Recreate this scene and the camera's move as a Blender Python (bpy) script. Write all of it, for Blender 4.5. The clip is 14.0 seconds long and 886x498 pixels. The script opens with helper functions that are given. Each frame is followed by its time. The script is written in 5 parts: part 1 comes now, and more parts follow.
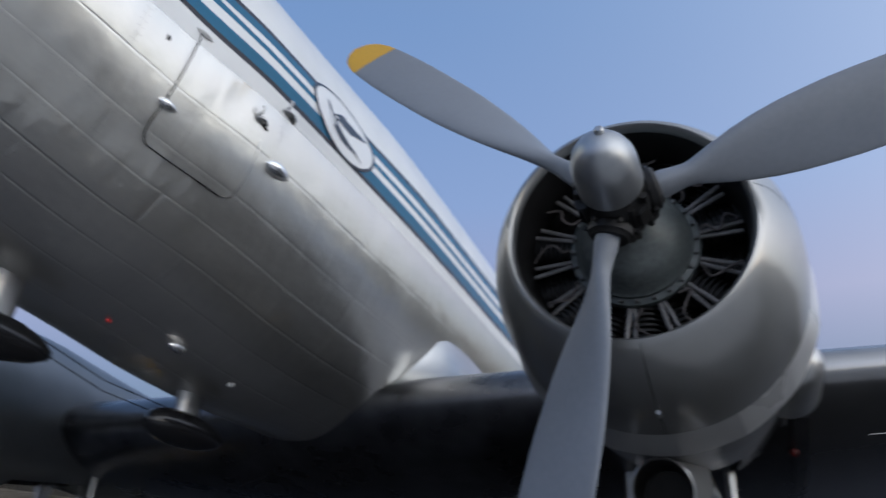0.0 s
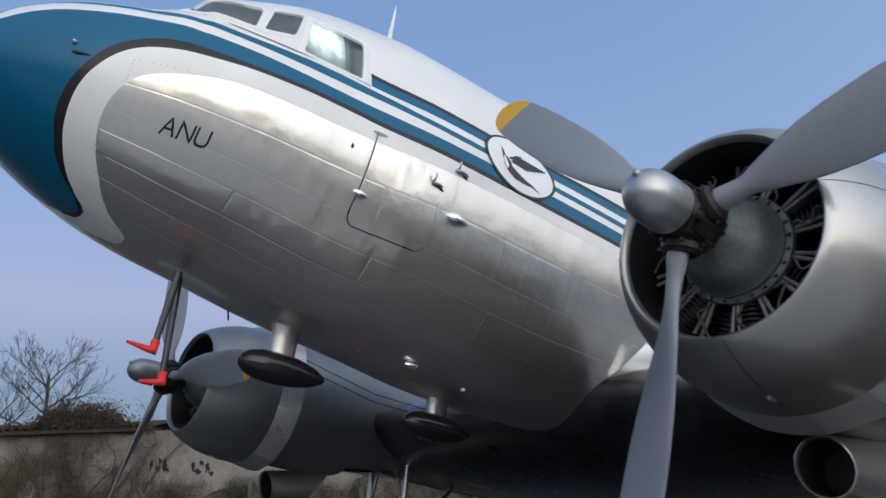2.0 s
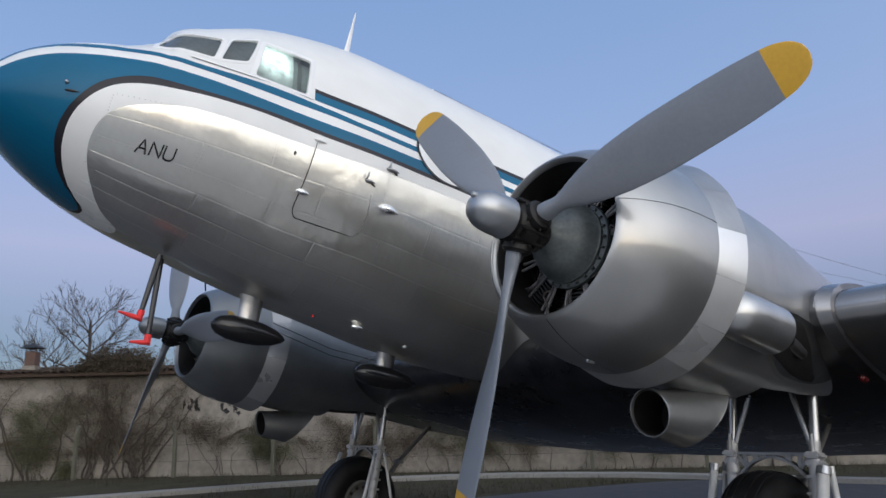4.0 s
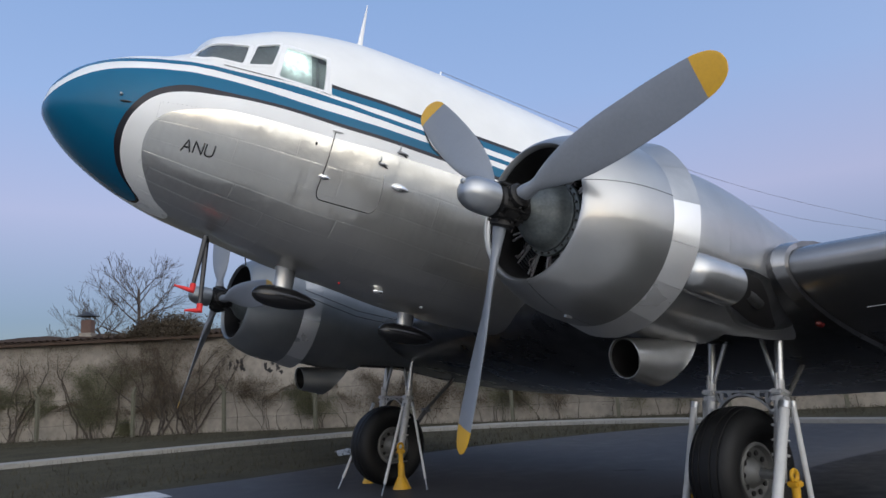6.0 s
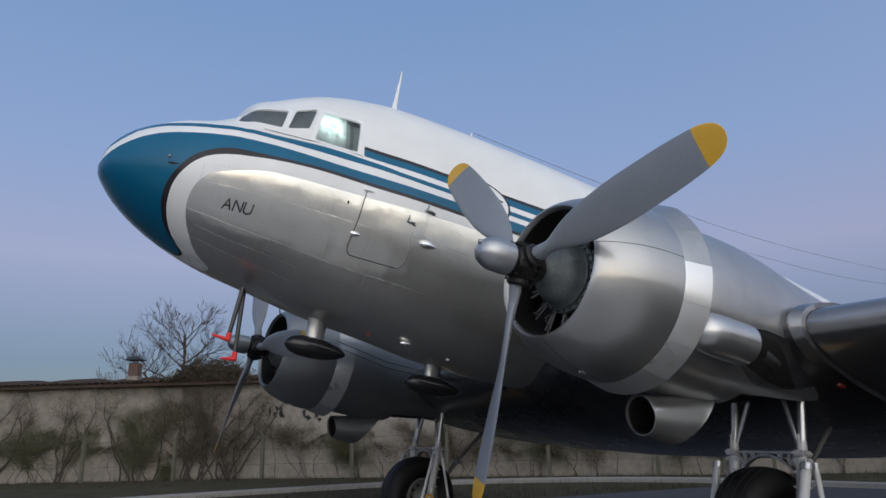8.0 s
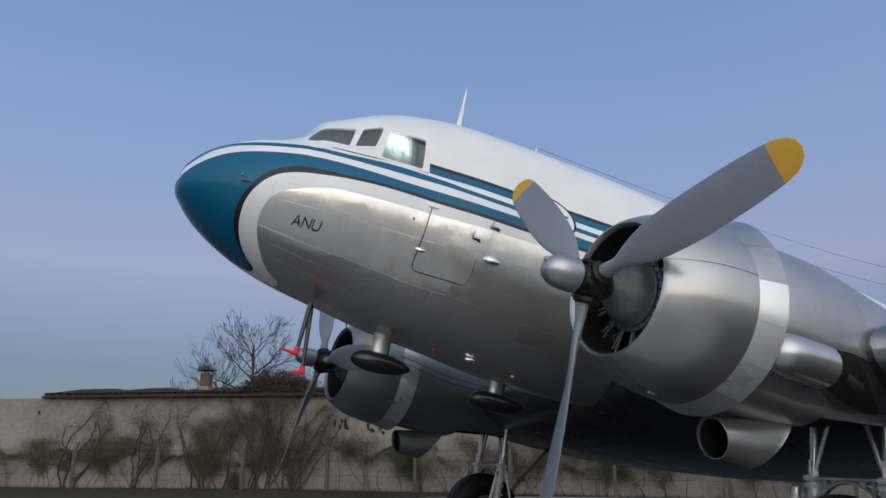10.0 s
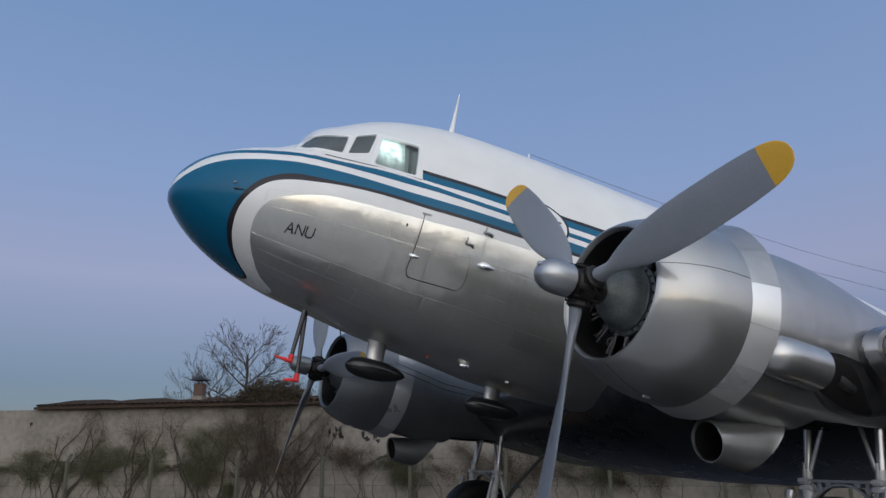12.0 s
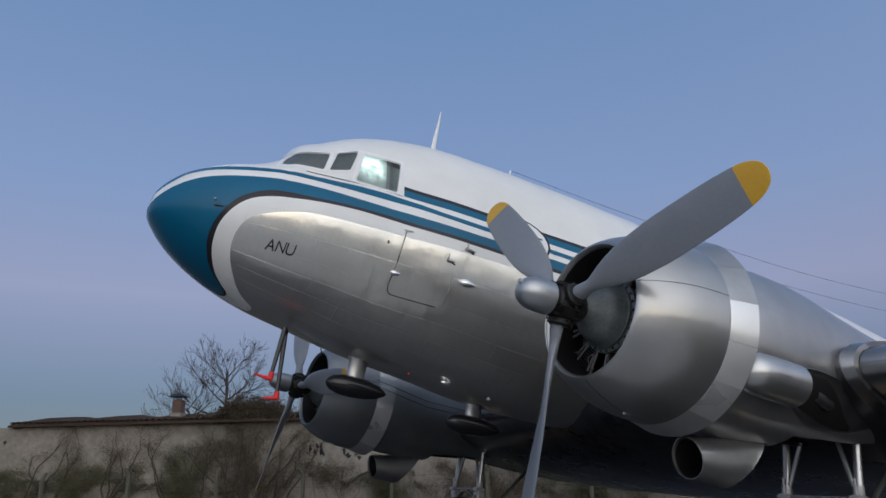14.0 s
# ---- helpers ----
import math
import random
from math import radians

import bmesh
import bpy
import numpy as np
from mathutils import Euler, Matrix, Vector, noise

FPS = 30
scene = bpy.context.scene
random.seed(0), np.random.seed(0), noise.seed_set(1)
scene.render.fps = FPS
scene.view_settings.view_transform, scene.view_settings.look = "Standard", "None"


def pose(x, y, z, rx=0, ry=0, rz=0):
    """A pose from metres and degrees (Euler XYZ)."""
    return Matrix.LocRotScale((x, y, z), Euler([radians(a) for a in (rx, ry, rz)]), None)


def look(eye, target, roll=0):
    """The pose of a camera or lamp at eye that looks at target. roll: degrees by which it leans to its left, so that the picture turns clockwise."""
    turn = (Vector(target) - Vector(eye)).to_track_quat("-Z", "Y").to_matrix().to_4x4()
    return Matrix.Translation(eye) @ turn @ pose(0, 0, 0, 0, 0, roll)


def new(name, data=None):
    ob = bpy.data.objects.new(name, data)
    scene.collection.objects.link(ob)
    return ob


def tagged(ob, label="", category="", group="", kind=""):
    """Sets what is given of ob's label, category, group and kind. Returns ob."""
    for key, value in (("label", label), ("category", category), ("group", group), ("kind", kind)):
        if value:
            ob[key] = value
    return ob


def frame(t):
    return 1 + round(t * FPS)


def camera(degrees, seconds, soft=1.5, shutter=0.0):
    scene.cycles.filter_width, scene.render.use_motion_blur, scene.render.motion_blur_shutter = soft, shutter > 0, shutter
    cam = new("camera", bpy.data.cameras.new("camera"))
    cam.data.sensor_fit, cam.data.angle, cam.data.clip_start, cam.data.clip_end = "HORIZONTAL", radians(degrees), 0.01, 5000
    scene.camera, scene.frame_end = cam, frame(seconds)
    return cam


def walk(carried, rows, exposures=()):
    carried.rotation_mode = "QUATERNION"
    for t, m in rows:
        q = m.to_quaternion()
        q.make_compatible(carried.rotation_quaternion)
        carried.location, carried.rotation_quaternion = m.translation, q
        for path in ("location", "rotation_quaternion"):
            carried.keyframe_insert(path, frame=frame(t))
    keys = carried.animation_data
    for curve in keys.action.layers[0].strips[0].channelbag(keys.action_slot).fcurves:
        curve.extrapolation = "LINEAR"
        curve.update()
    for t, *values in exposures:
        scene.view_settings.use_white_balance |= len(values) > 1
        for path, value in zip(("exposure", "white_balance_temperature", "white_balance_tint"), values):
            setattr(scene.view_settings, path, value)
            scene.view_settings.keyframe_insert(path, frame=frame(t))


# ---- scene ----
cam = camera(62.7, 14.0, shutter=0.5)
PATH = [
    (0, (-2.673, -3.122, 1.634), (-0.903, -2.422, 2.247), -1.1),
    (0.5, (-2.719, -3.391, 1.669), (-1.165, -2.296, 2.291), -2.3),
    (1, (-2.851, -3.69, 1.672), (-1.478, -2.374, 2.29), -1.1),
    (1.5, (-2.862, -3.99, 1.644), (-1.494, -2.671, 2.268), -3.2),
    (2, (-2.854, -4.307, 1.609), (-1.565, -2.899, 2.205), -2.2),
    (2.5, (-2.872, -4.698, 1.589), (-1.57, -3.281, 2.134), -1.3),
    (5, (-3.092, -6.087, 1.56), (-1.917, -4.521, 1.973), -2.9),
    (5.5, (-3.208, -6.274, 1.531), (-2.046, -4.695, 1.923), -3.5),
    (6, (-3.272, -6.45, 1.515), (-2.098, -4.868, 1.859), -2.9),
    (6.5, (-3.211, -6.623, 1.495), (-2.056, -5.029, 1.849), -3.0),
    (7, (-3.177, -6.771, 1.492), (-2.067, -5.15, 1.865), -2.3),
    (7.5, (-3.247, -6.77, 1.524), (-2.143, -5.176, 2.016), -2.3),
    (8, (-3.28, -6.769, 1.512), (-2.217, -5.144, 1.993), -1.4),
    (8.5, (-3.278, -6.775, 1.511), (-2.221, -5.14, 1.967), -1.0),
    (9, (-3.299, -6.768, 1.537), (-2.386, -5.06, 2.037), 0.2),
    (11.5, (-3.301, -6.782, 1.52), (-2.385, -5.088, 2.06), -0.4),
    (12, (-3.302, -6.776, 1.516), (-2.38, -5.085, 2.056), -0.6),
    (12.5, (-3.308, -6.793, 1.509), (-2.385, -5.104, 2.05), -0.6),
    (13, (-3.301, -6.794, 1.513), (-2.368, -5.112, 2.063), -0.8),
    (13.5, (-3.314, -6.819, 1.512), (-2.372, -5.145, 2.069), -0.7),
    (14, (-3.3, -6.786, 1.539), (-2.34, -5.129, 2.116), -1.0),
]
walk(cam, [(t, look(eye, target, roll)) for t, eye, target, roll in PATH],
     [(0, .36, 6150, 10), (.6, .52, 6350, 10), (2, .52, 6400, 10), (5, .62, 6500, 10), (6.5, .67, 6480, 10), (8, .32, 6500, 10), (9, .33, 6500, 10), (14, .13, 6400, 10)])



# ---- light: just after sunset, the glow behind the camera ----
world = bpy.data.worlds.new("dusk")
scene.world = world
world.use_nodes = True
wn = world.node_tree
sky = wn.nodes.new("ShaderNodeTexSky")
sky.sky_type, sky.sun_disc = "NISHITA", False
sky.sun_elevation, sky.sun_rotation = radians(9.0), radians(194.0)
sky.air_density, sky.dust_density, sky.ozone_density = 1.0, 0.4, 2.0
away = wn.nodes.new("ShaderNodeTexCoord")
height = wn.nodes.new("ShaderNodeSeparateXYZ")
haze = wn.nodes.new("ShaderNodeValToRGB")
wn.links.new(away.outputs["Generated"], height.inputs[0])
wn.links.new(height.outputs["Z"], haze.inputs["Fac"])
stops = ((0.0, (.13, .33, .76)), (.09, (.40, .57, 1.22)), (.22, (1.48, 1.46, 2.26)), (.36, (1.12, 1.54, 2.62)), (.58, (.80, 1.34, 2.46)), (1.0, (.62, .92, 1.62)))
while len(haze.color_ramp.elements) < len(stops):
    haze.color_ramp.elements.new(.5)
for e, (p, c) in zip(haze.color_ramp.elements, stops):
    e.position, e.color = p, (*c, 1)
# the broad afterglow round the place where the sun has set
toward = wn.nodes.new("ShaderNodeVectorMath")
toward.operation = "DOT_PRODUCT"
toward.inputs[1].default_value = Vector((-.22, -.90, .20)).normalized()
wn.links.new(away.outputs["Generated"], toward.inputs[0])
spread = wn.nodes.new("ShaderNodeMapRange")
spread.inputs["From Min"].default_value = -1
wn.links.new(toward.outputs["Value"], spread.inputs["Value"])
fade = wn.nodes.new("ShaderNodeMath")
fade.operation = "POWER"
fade.inputs[1].default_value = 3.6
wn.links.new(spread.outputs[0], fade.inputs[0])
glow = wn.nodes.new("ShaderNodeVectorMath")
glow.operation = "SCALE"
glow.inputs[0].default_value = (8.0, 7.7, 7.0)
wn.links.new(fade.outputs[0], glow.inputs["Scale"])
both = wn.nodes.new("ShaderNodeVectorMath")
both.operation = "ADD"
dim = wn.nodes.new("ShaderNodeVectorMath")
dim.operation = "SCALE"
dim.inputs["Scale"].default_value = 0.18
wn.links.new(sky.outputs[0], dim.inputs[0])
wn.links.new(dim.outputs[0], both.inputs[0])
more = wn.nodes.new("ShaderNodeVectorMath")
more.operation = "ADD"
wn.links.new(haze.outputs[0], more.inputs[0])
wn.links.new(glow.outputs[0], more.inputs[1])
wn.links.new(more.outputs[0], both.inputs[1])
wn.links.new(both.outputs[0], wn.nodes["Background"].inputs[0])
wn.nodes["Background"].inputs[1].default_value = 0.15
sun = new("sun", bpy.data.lights.new("sun", "SUN"))
sun.data.energy, sun.data.angle, sun.data.color = 0.2, radians(70), (1.0, 0.90, 0.78)
sun.matrix_world = look((-12, -50, 17), (0, 0, 0))


# ---- materials ----
def hazed(nt, b, part_rough, extra):
    """Polished metal with a haze of fine scratches: a second, rougher lobe of the same metal over part of it."""
    h = nt.nodes.new("ShaderNodeBsdfPrincipled")
    for name in ("Base Color", "Metallic", "Normal"):
        if b.inputs[name].is_linked:
            nt.links.new(b.inputs[name].links[0].from_socket, h.inputs[name])
        elif name != "Normal":
            h.inputs[name].default_value = b.inputs[name].default_value
    h.inputs["Specular IOR Level"].default_value = b.inputs["Specular IOR Level"].default_value
    add, mix = nt.nodes.new("ShaderNodeMath"), nt.nodes.new("ShaderNodeMixShader")
    add.operation = "ADD"
    add.inputs[1].default_value = extra
    nt.links.new(b.inputs["Roughness"].links[0].from_socket, add.inputs[0])
    nt.links.new(add.outputs[0], h.inputs["Roughness"])
    if isinstance(part_rough, float):
        mix.inputs[0].default_value = part_rough
    else:
        nt.links.new(part_rough, mix.inputs[0])
    nt.links.new(b.outputs[0], mix.inputs[1])
    nt.links.new(h.outputs[0], mix.inputs[2])
    nt.links.new(mix.outputs[0], nt.nodes["Material Output"].inputs["Surface"])


def material(name, colour, rough=0.5, metal=0.0, scale=6.0, vary=0.12, bump=0.0, bump_scale=40.0, spec=0.5, rv=0.07, haze=0.0):
    m = bpy.data.materials.new(name)
    m.use_nodes = True
    nt, b = m.node_tree, m.node_tree.nodes["Principled BSDF"]
    L = nt.links.new
    co = nt.nodes.new("ShaderNodeTexCoord")
    big, fine = nt.nodes.new("ShaderNodeTexNoise"), nt.nodes.new("ShaderNodeTexNoise")
    big.inputs["Scale"].default_value, fine.inputs["Scale"].default_value = scale, scale * (3 if metal > .5 else 9)
    big.inputs["Detail"].default_value = fine.inputs["Detail"].default_value = 2 if metal > .5 else 6
    for n in (big, fine):
        L(co.outputs["Object"], n.inputs["Vector"])
    mean = nt.nodes.new("ShaderNodeMath")
    mean.operation = "ADD"
    L(big.outputs["Fac"], mean.inputs[0])
    L(fine.outputs["Fac"], mean.inputs[1])
    amount = nt.nodes.new("ShaderNodeMapRange")
    amount.inputs["From Min"].default_value, amount.inputs["From Max"].default_value = 0.6, 1.4
    amount.inputs["To Min"].default_value, amount.inputs["To Max"].default_value = 1 - vary, 1 + vary
    L(mean.outputs[0], amount.inputs["Value"])
    tint = nt.nodes.new("ShaderNodeVectorMath")
    tint.operation = "SCALE"
    tint.inputs[0].default_value = colour
    L(amount.outputs["Result"], tint.inputs["Scale"])
    L(tint.outputs[0], b.inputs["Base Color"])
    r = nt.nodes.new("ShaderNodeMapRange")
    r.inputs["From Min"].default_value, r.inputs["From Max"].default_value = 0.6, 1.4
    r.inputs["To Min"].default_value, r.inputs["To Max"].default_value = max(rough - rv, 0.03), min(rough + rv, 1)
    L(mean.outputs[0], r.inputs["Value"])
    L(r.outputs["Result"], b.inputs["Roughness"])
    b.inputs["Metallic"].default_value = metal
    b.inputs["Specular IOR Level"].default_value = spec
    if bump:
        n, k = nt.nodes.new("ShaderNodeTexNoise"), nt.nodes.new("ShaderNodeBump")
        n.inputs["Scale"].default_value, n.inputs["Detail"].default_value = bump_scale, 2.6 if metal > .5 else 4
        L(co.outputs["Object"], n.inputs["Vector"])
        L(n.outputs["Fac"], k.inputs["Height"])
        k.inputs["Strength"].default_value, k.inputs["Distance"].default_value = bump, 0.02
        L(k.outputs["Normal"], b.inputs["Normal"])
    if haze:
        hazed(nt, b, haze, .27)
    return m


ALU = material("polished_aluminium", (0.42, 0.418, 0.41), 0.16, 0.90, 1.4, 0.10, 0.20, 5.0, rv=.04, haze=.62)
ALU_BRIGHT = material("bright_aluminium", (0.90, 0.90, 0.89), 0.22, 0.93, 2.0, 0.04, 0.08, 8.0, rv=.03)
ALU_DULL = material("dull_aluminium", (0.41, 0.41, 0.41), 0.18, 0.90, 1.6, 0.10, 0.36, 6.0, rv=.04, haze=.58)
GREY = material("grey_blade_paint", (0.205, 0.22, 0.245), 0.36, 0.0, 5.0, 0.08)
YELLOW = material("yellow_paint", (0.62, 0.34, 0.02), 0.42, 0.0, 6.0, 0.08)
BLACK = material("black_gloss_paint", (0.012, 0.012, 0.013), 0.18, 0.0, 8.0, 0.2)
DARK = material("dark_engine_metal", (0.035, 0.033, 0.031), 0.5, 0.4, 14.0, 0.4)
# near-black for engine soot, and for the shade painted into recesses
SOOT_AND_SHADE = material("soot_and_shade_metal", (.013, .012, .0115), .5, .3, 16.0, .5)
STEEL = material("steel", (0.42, 0.43, 0.44), 0.35, 0.9, 14.0, 0.15)
RUBBER = material("tyre_rubber", (0.0050, 0.0050, 0.0054), 0.55, 0.0, 12.0, 0.25, 0.1, 60, spec=.3)
RED = material("red_cover_cloth", (0.65, 0.03, 0.03), 0.7, 0.0, 20.0, 0.15)
WHITE = material("white_paint", (0.78, 0.78, 0.77), 0.35, 0.0, 4.0, 0.03)
ASPHALT = material("asphalt", (0.062, 0.062, 0.067), 0.55, 0.0, 0.35, 0.40, 0.10, 60, spec=.07, rv=.14)
GRASS = material("grass", (0.060, 0.054, 0.037), 0.95, 0.0, 1.2, 0.40, 0.6, 30, spec=.05)
CONCRETE = material("concrete", (0.235, 0.225, 0.205), 0.8, 0.0, 1.5, 0.18, 0.3, 40)
BOUNCE_GROUND = material("pale_bounce_ground", (0.38, 0.37, 0.35), 0.85, 0.0, 0.4, 0.18, 0.2, 40, spec=.2)
PLASTER = material("stained_plaster", (0.235, 0.208, 0.174), 0.9, 0.0, 0.55, 0.35, 0.4, 20)
ROOF = material("brown_roof_tile", (0.060, 0.042, 0.032), 0.95, 0.0, 2.0, 0.35, 0.5, 15, spec=.05)
BARK = material("bark", (0.070, 0.058, 0.048), 0.9, 0.0, 6.0, 0.3)
BRUSH = material("dry_brush", (0.095, 0.072, 0.048), 0.9, 0.0, 3.0, 0.45)
LEAF = material("ivy_leaf", (0.098, 0.096, 0.050), 0.8, 0.0, 3.0, 0.4)


# ---- mesh helpers ----
def mesh(name, bm, mat, smooth=True):
    bmesh.ops.recalc_face_normals(bm, faces=bm.faces)
    me = bpy.data.meshes.new(name)
    bm.to_mesh(me)
    bm.free()
    for m in mat if isinstance(mat, (list, tuple)) else [mat]:
        me.materials.append(m)
    if smooth:
        me.polygons.foreach_set("use_smooth", [True] * len(me.polygons))
        me.set_sharp_from_angle(angle=radians(38))
    return me


def part(name, bm, mat, parent, label="", smooth=True):
    ob = new(name, mesh(name, bm, mat, smooth))
    ob.parent = parent
    if parent.get("shift"):
        ob.location = -Vector(parent["shift"])
    if label:
        tagged(ob, label)
    return ob


def grid(bm, rows, wrap=False, skip=None):
    vs = [[bm.verts.new(p) for p in row] for row in rows]
    n = len(vs[0])
    for i in range(len(vs) - 1):
        for j in range(n if wrap else n - 1):
            k = (j + 1) % n
            if skip and skip(i, j):
                continue
            bm.faces.new((vs[i][j], vs[i][k], vs[i + 1][k], vs[i + 1][j]))
    return vs


def lathe(bm, profile, n=48, origin=(0, 0, 0), squash=1.0):
    """A body turned about the x axis through origin."""
    x0, y0, z0 = origin
    return grid(bm, [[(x0 + x, y0 + r * math.cos(2 * math.pi * k / n), z0 + squash * r * math.sin(2 * math.pi * k / n)) for k in range(n)] for x, r in profile], wrap=True)


def cap(bm, ring):
    bm.faces.new(ring)


def tube(bm, path, radius, n=8, closed=True):
    path = [Vector(p) for p in path]
    rr = radius if isinstance(radius, (list, tuple)) else [radius] * len(path)
    rows = []
    side = None
    for i, p in enumerate(path):
        d = (path[min(i + 1, len(path) - 1)] - path[max(i - 1, 0)]).normalized()
        if side is None:
            side = d.orthogonal().normalized()
        side = (side - d * side.dot(d)).normalized()
        up = d.cross(side)
        rows.append([p + rr[i] * (math.cos(2 * math.pi * k / n) * side + math.sin(2 * math.pi * k / n) * up) for k in range(n)])
    vs = grid(bm, rows, wrap=True)
    if closed:
        cap(bm, vs[0][::-1])
        cap(bm, vs[-1])


def box(bm, centre, size, m=Matrix(), bevel=0.0):
    r = bmesh.ops.create_cube(bm, size=1.0)
    bmesh.ops.transform(bm, matrix=Matrix.Translation(centre) @ m.to_4x4() @ Matrix.Diagonal((*size, 1)), verts=r["verts"])
    if bevel:
        es = list({e for v in r["verts"] for e in v.link_edges})
        bmesh.ops.bevel(bm, geom=es, offset=bevel, segments=2, affect="EDGES")


def curve(pts):
    """A smooth curve with no overshoot through points (x, y)."""
    xs, ys = np.array(pts, float).T
    h = np.diff(xs)
    d = np.diff(ys) / h
    m = np.zeros(len(xs))
    m[0], m[-1] = d[0], d[-1]
    for i in range(1, len(xs) - 1):
        if d[i - 1] * d[i] > 0:
            a, b = 2 * h[i] + h[i - 1], h[i] + 2 * h[i - 1]
            m[i] = (a + b) / (a / d[i - 1] + b / d[i])

    def f(x):
        x = min(max(x, xs[0]), xs[-1])
        i = min(max(int(np.searchsorted(xs, x)) - 1, 0), len(xs) - 2)
        t = (x - xs[i]) / h[i]
        return float((1 + 2 * t) * (1 - t) ** 2 * ys[i] + t * (1 - t) ** 2 * h[i] * m[i] + t * t * (3 - 2 * t) * ys[i + 1] + t * t * (t - 1) * h[i] * m[i + 1])
    return f


# ---- the airliner: x runs aft from the propeller discs, y to starboard, z up ----
TILT = 10.0
DATUM = pose(0.03, 0, 2.65, 0, TILT, 0)
BASE = DATUM.inverted() @ Vector((2.35, 0, 0))
airliner = new("airliner")
airliner.matrix_world = DATUM @ Matrix.Translation(BASE)
airliner["shift"] = list(BASE)
tagged(airliner, "vintage polished aluminium propeller airliner with blue and white stripes", "airplane")

TOP = curve([(-2.70, .80), (-2.685, .90), (-2.64, 1.0), (-2.56, 1.105), (-2.46, 1.195), (-2.146, 1.37), (-1.80, 1.49), (-1.74, 1.525), (-1.68, 1.575), (-1.64, 1.68), (-1.57, 1.77), (-1.38, 1.885), (-1.15, 2.03), (-.96, 2.135), (-.47, 2.30), (-.06, 2.375), (1, 2.44), (2.5, 2.45), (6, 2.38), (9, 2.22), (12, 2.0), (16.5, 1.7)])
BOT = curve([(-2.70, .74), (-2.685, .70), (-2.634, .635), (-2.436, .455), (-2.2, .312), (-1.87, .175), (-1.53, .08), (-1.13, .005), (-.77, -.065), (-.46, -.115), (.2, -.19), (.87, -.275), (1.6, -.31), (6, -.31), (9, -.1), (16.5, 1.35)])
WID = curve([(-2.70, .03), (-2.685, .14), (-2.64, .25), (-2.5, .44), (-2.2, .665), (-1.9, .82), (-1.7, .895), (-1.3, .955), (-.57, .985), (0, 1.045), (.7, 1.07), (2, 1.10), (5, 1.08), (9, .84), (16.5, .12)])
MID = curve([(-2.70, .77), (-2.2, .83), (-1.7, .88), (-.6, 1.0), (.7, 1.08), (6, 1.08), (9, 1.15), (16.5, 1.55)])


# how full the upper half's section is: boxy round the cockpit, an ellipse elsewhere
FULL = curve([(-2.70, 1), (-1.95, 1), (-1.72, .86), (-1.1, .90), (-.3, .95), (.8, 1), (16.5, 1)])
# how far the sides lean in above the widest line
LEAN = curve([(-2.70, 0), (-1.95, 0), (-1.5, .06), (.5, .055), (2.2, 0), (16.5, 0)])


def skin(x, a, lift=0.0):
    """The point of the fuselage's skin at station x and angle a (0: port side, 90: top)."""
    zc, w = MID(x), WID(x)
    c, s = math.cos(a), math.sin(a)
    if s <= 0:
        return Vector((x, -(w + lift) * c, zc + (zc - BOT(x) + lift) * s))
    e = FULL(x)
    q = min(s ** e / .36, 1)
    lean = 1 - LEAN(x) * q * q * (3 - 2 * q)
    return Vector((x, -(w + lift) * lean * math.copysign(abs(c) ** e, c), zc + (TOP(x) - zc + lift) * s ** e))


def skin_at(x, z, lift=0.0, side=-1):
    """The point of the skin at station x and height z."""
    zc = MID(x)
    h = TOP(x) - zc if z > zc else zc - BOT(x)
    q = min(abs(z - zc) / h, 1.0)
    if z > zc:
        q = q ** (1 / FULL(x))
    p = skin(x, math.copysign(math.asin(q), z - zc), lift)
    return Vector((p.x, p.y * -side, p.z))


# livery lines in station and height
SILVER_LINE = [(-1.50, -.4), (-1.51, .04), (-1.54, .084), (-1.657, .115), (-1.8, .18), (-1.924, .30), (-1.98, .39), (-2.004, .473), (-2.0, .572), (-1.956, .66), (-1.9, .707), (-1.827, .741), (-1.711, .775), (-1.585, .815), (-1.44, .844), (-1.0, .875), (-.57, .892), (.2, .918), (1.3, .925), (17, .93)]
INNER_LINE = [(-1.74, -.4), (-1.75, .08), (-1.78, .142), (-1.927, .204), (-2.038, .282), (-2.11, .374), (-2.141, .448), (-2.155, .545), (-2.143, .626), (-2.12, .683), (-2.068, .767), (-1.995, .836), (-1.899, .885), (-1.744, .918), (-1.609, .936), (-1.466, .96), (-1.2, .99), (-.95, 1.01), (-.5, 1.017), (17, 1.017)]
OUTER_LINE = [(-1.75, -.4), (-1.76, .08), (-1.79, .140), (-1.882, .18), (-2.018, .254), (-2.105, .322), (-2.15, .385), (-2.19, .46), (-2.2, .55), (-2.187, .628), (-2.171, .674), (-2.125, .769), (-2.057, .854), (-1.975, .907), (-1.875, .955), (-1.754, .98), (-1.619, .988), (-1.472, .995), (-1.2, 1.02), (-.95, 1.043), (-.5, 1.053), (17, 1.053)]
STRIPE_1 = curve([(-2.70, .78), (-2.686, .80), (-2.637, .857), (-2.553, .927), (-2.397, 1.015), (-2.3, 1.047), (-2.109, 1.08), (-1.91, 1.103), (-1.81, 1.108), (-1.70, 1.114), (-1.48, 1.122), (-1.0, 1.127), (-.73, 1.132), (-.45, 1.14), (0, 1.138), (1.0, 1.15), (17, 1.15)])
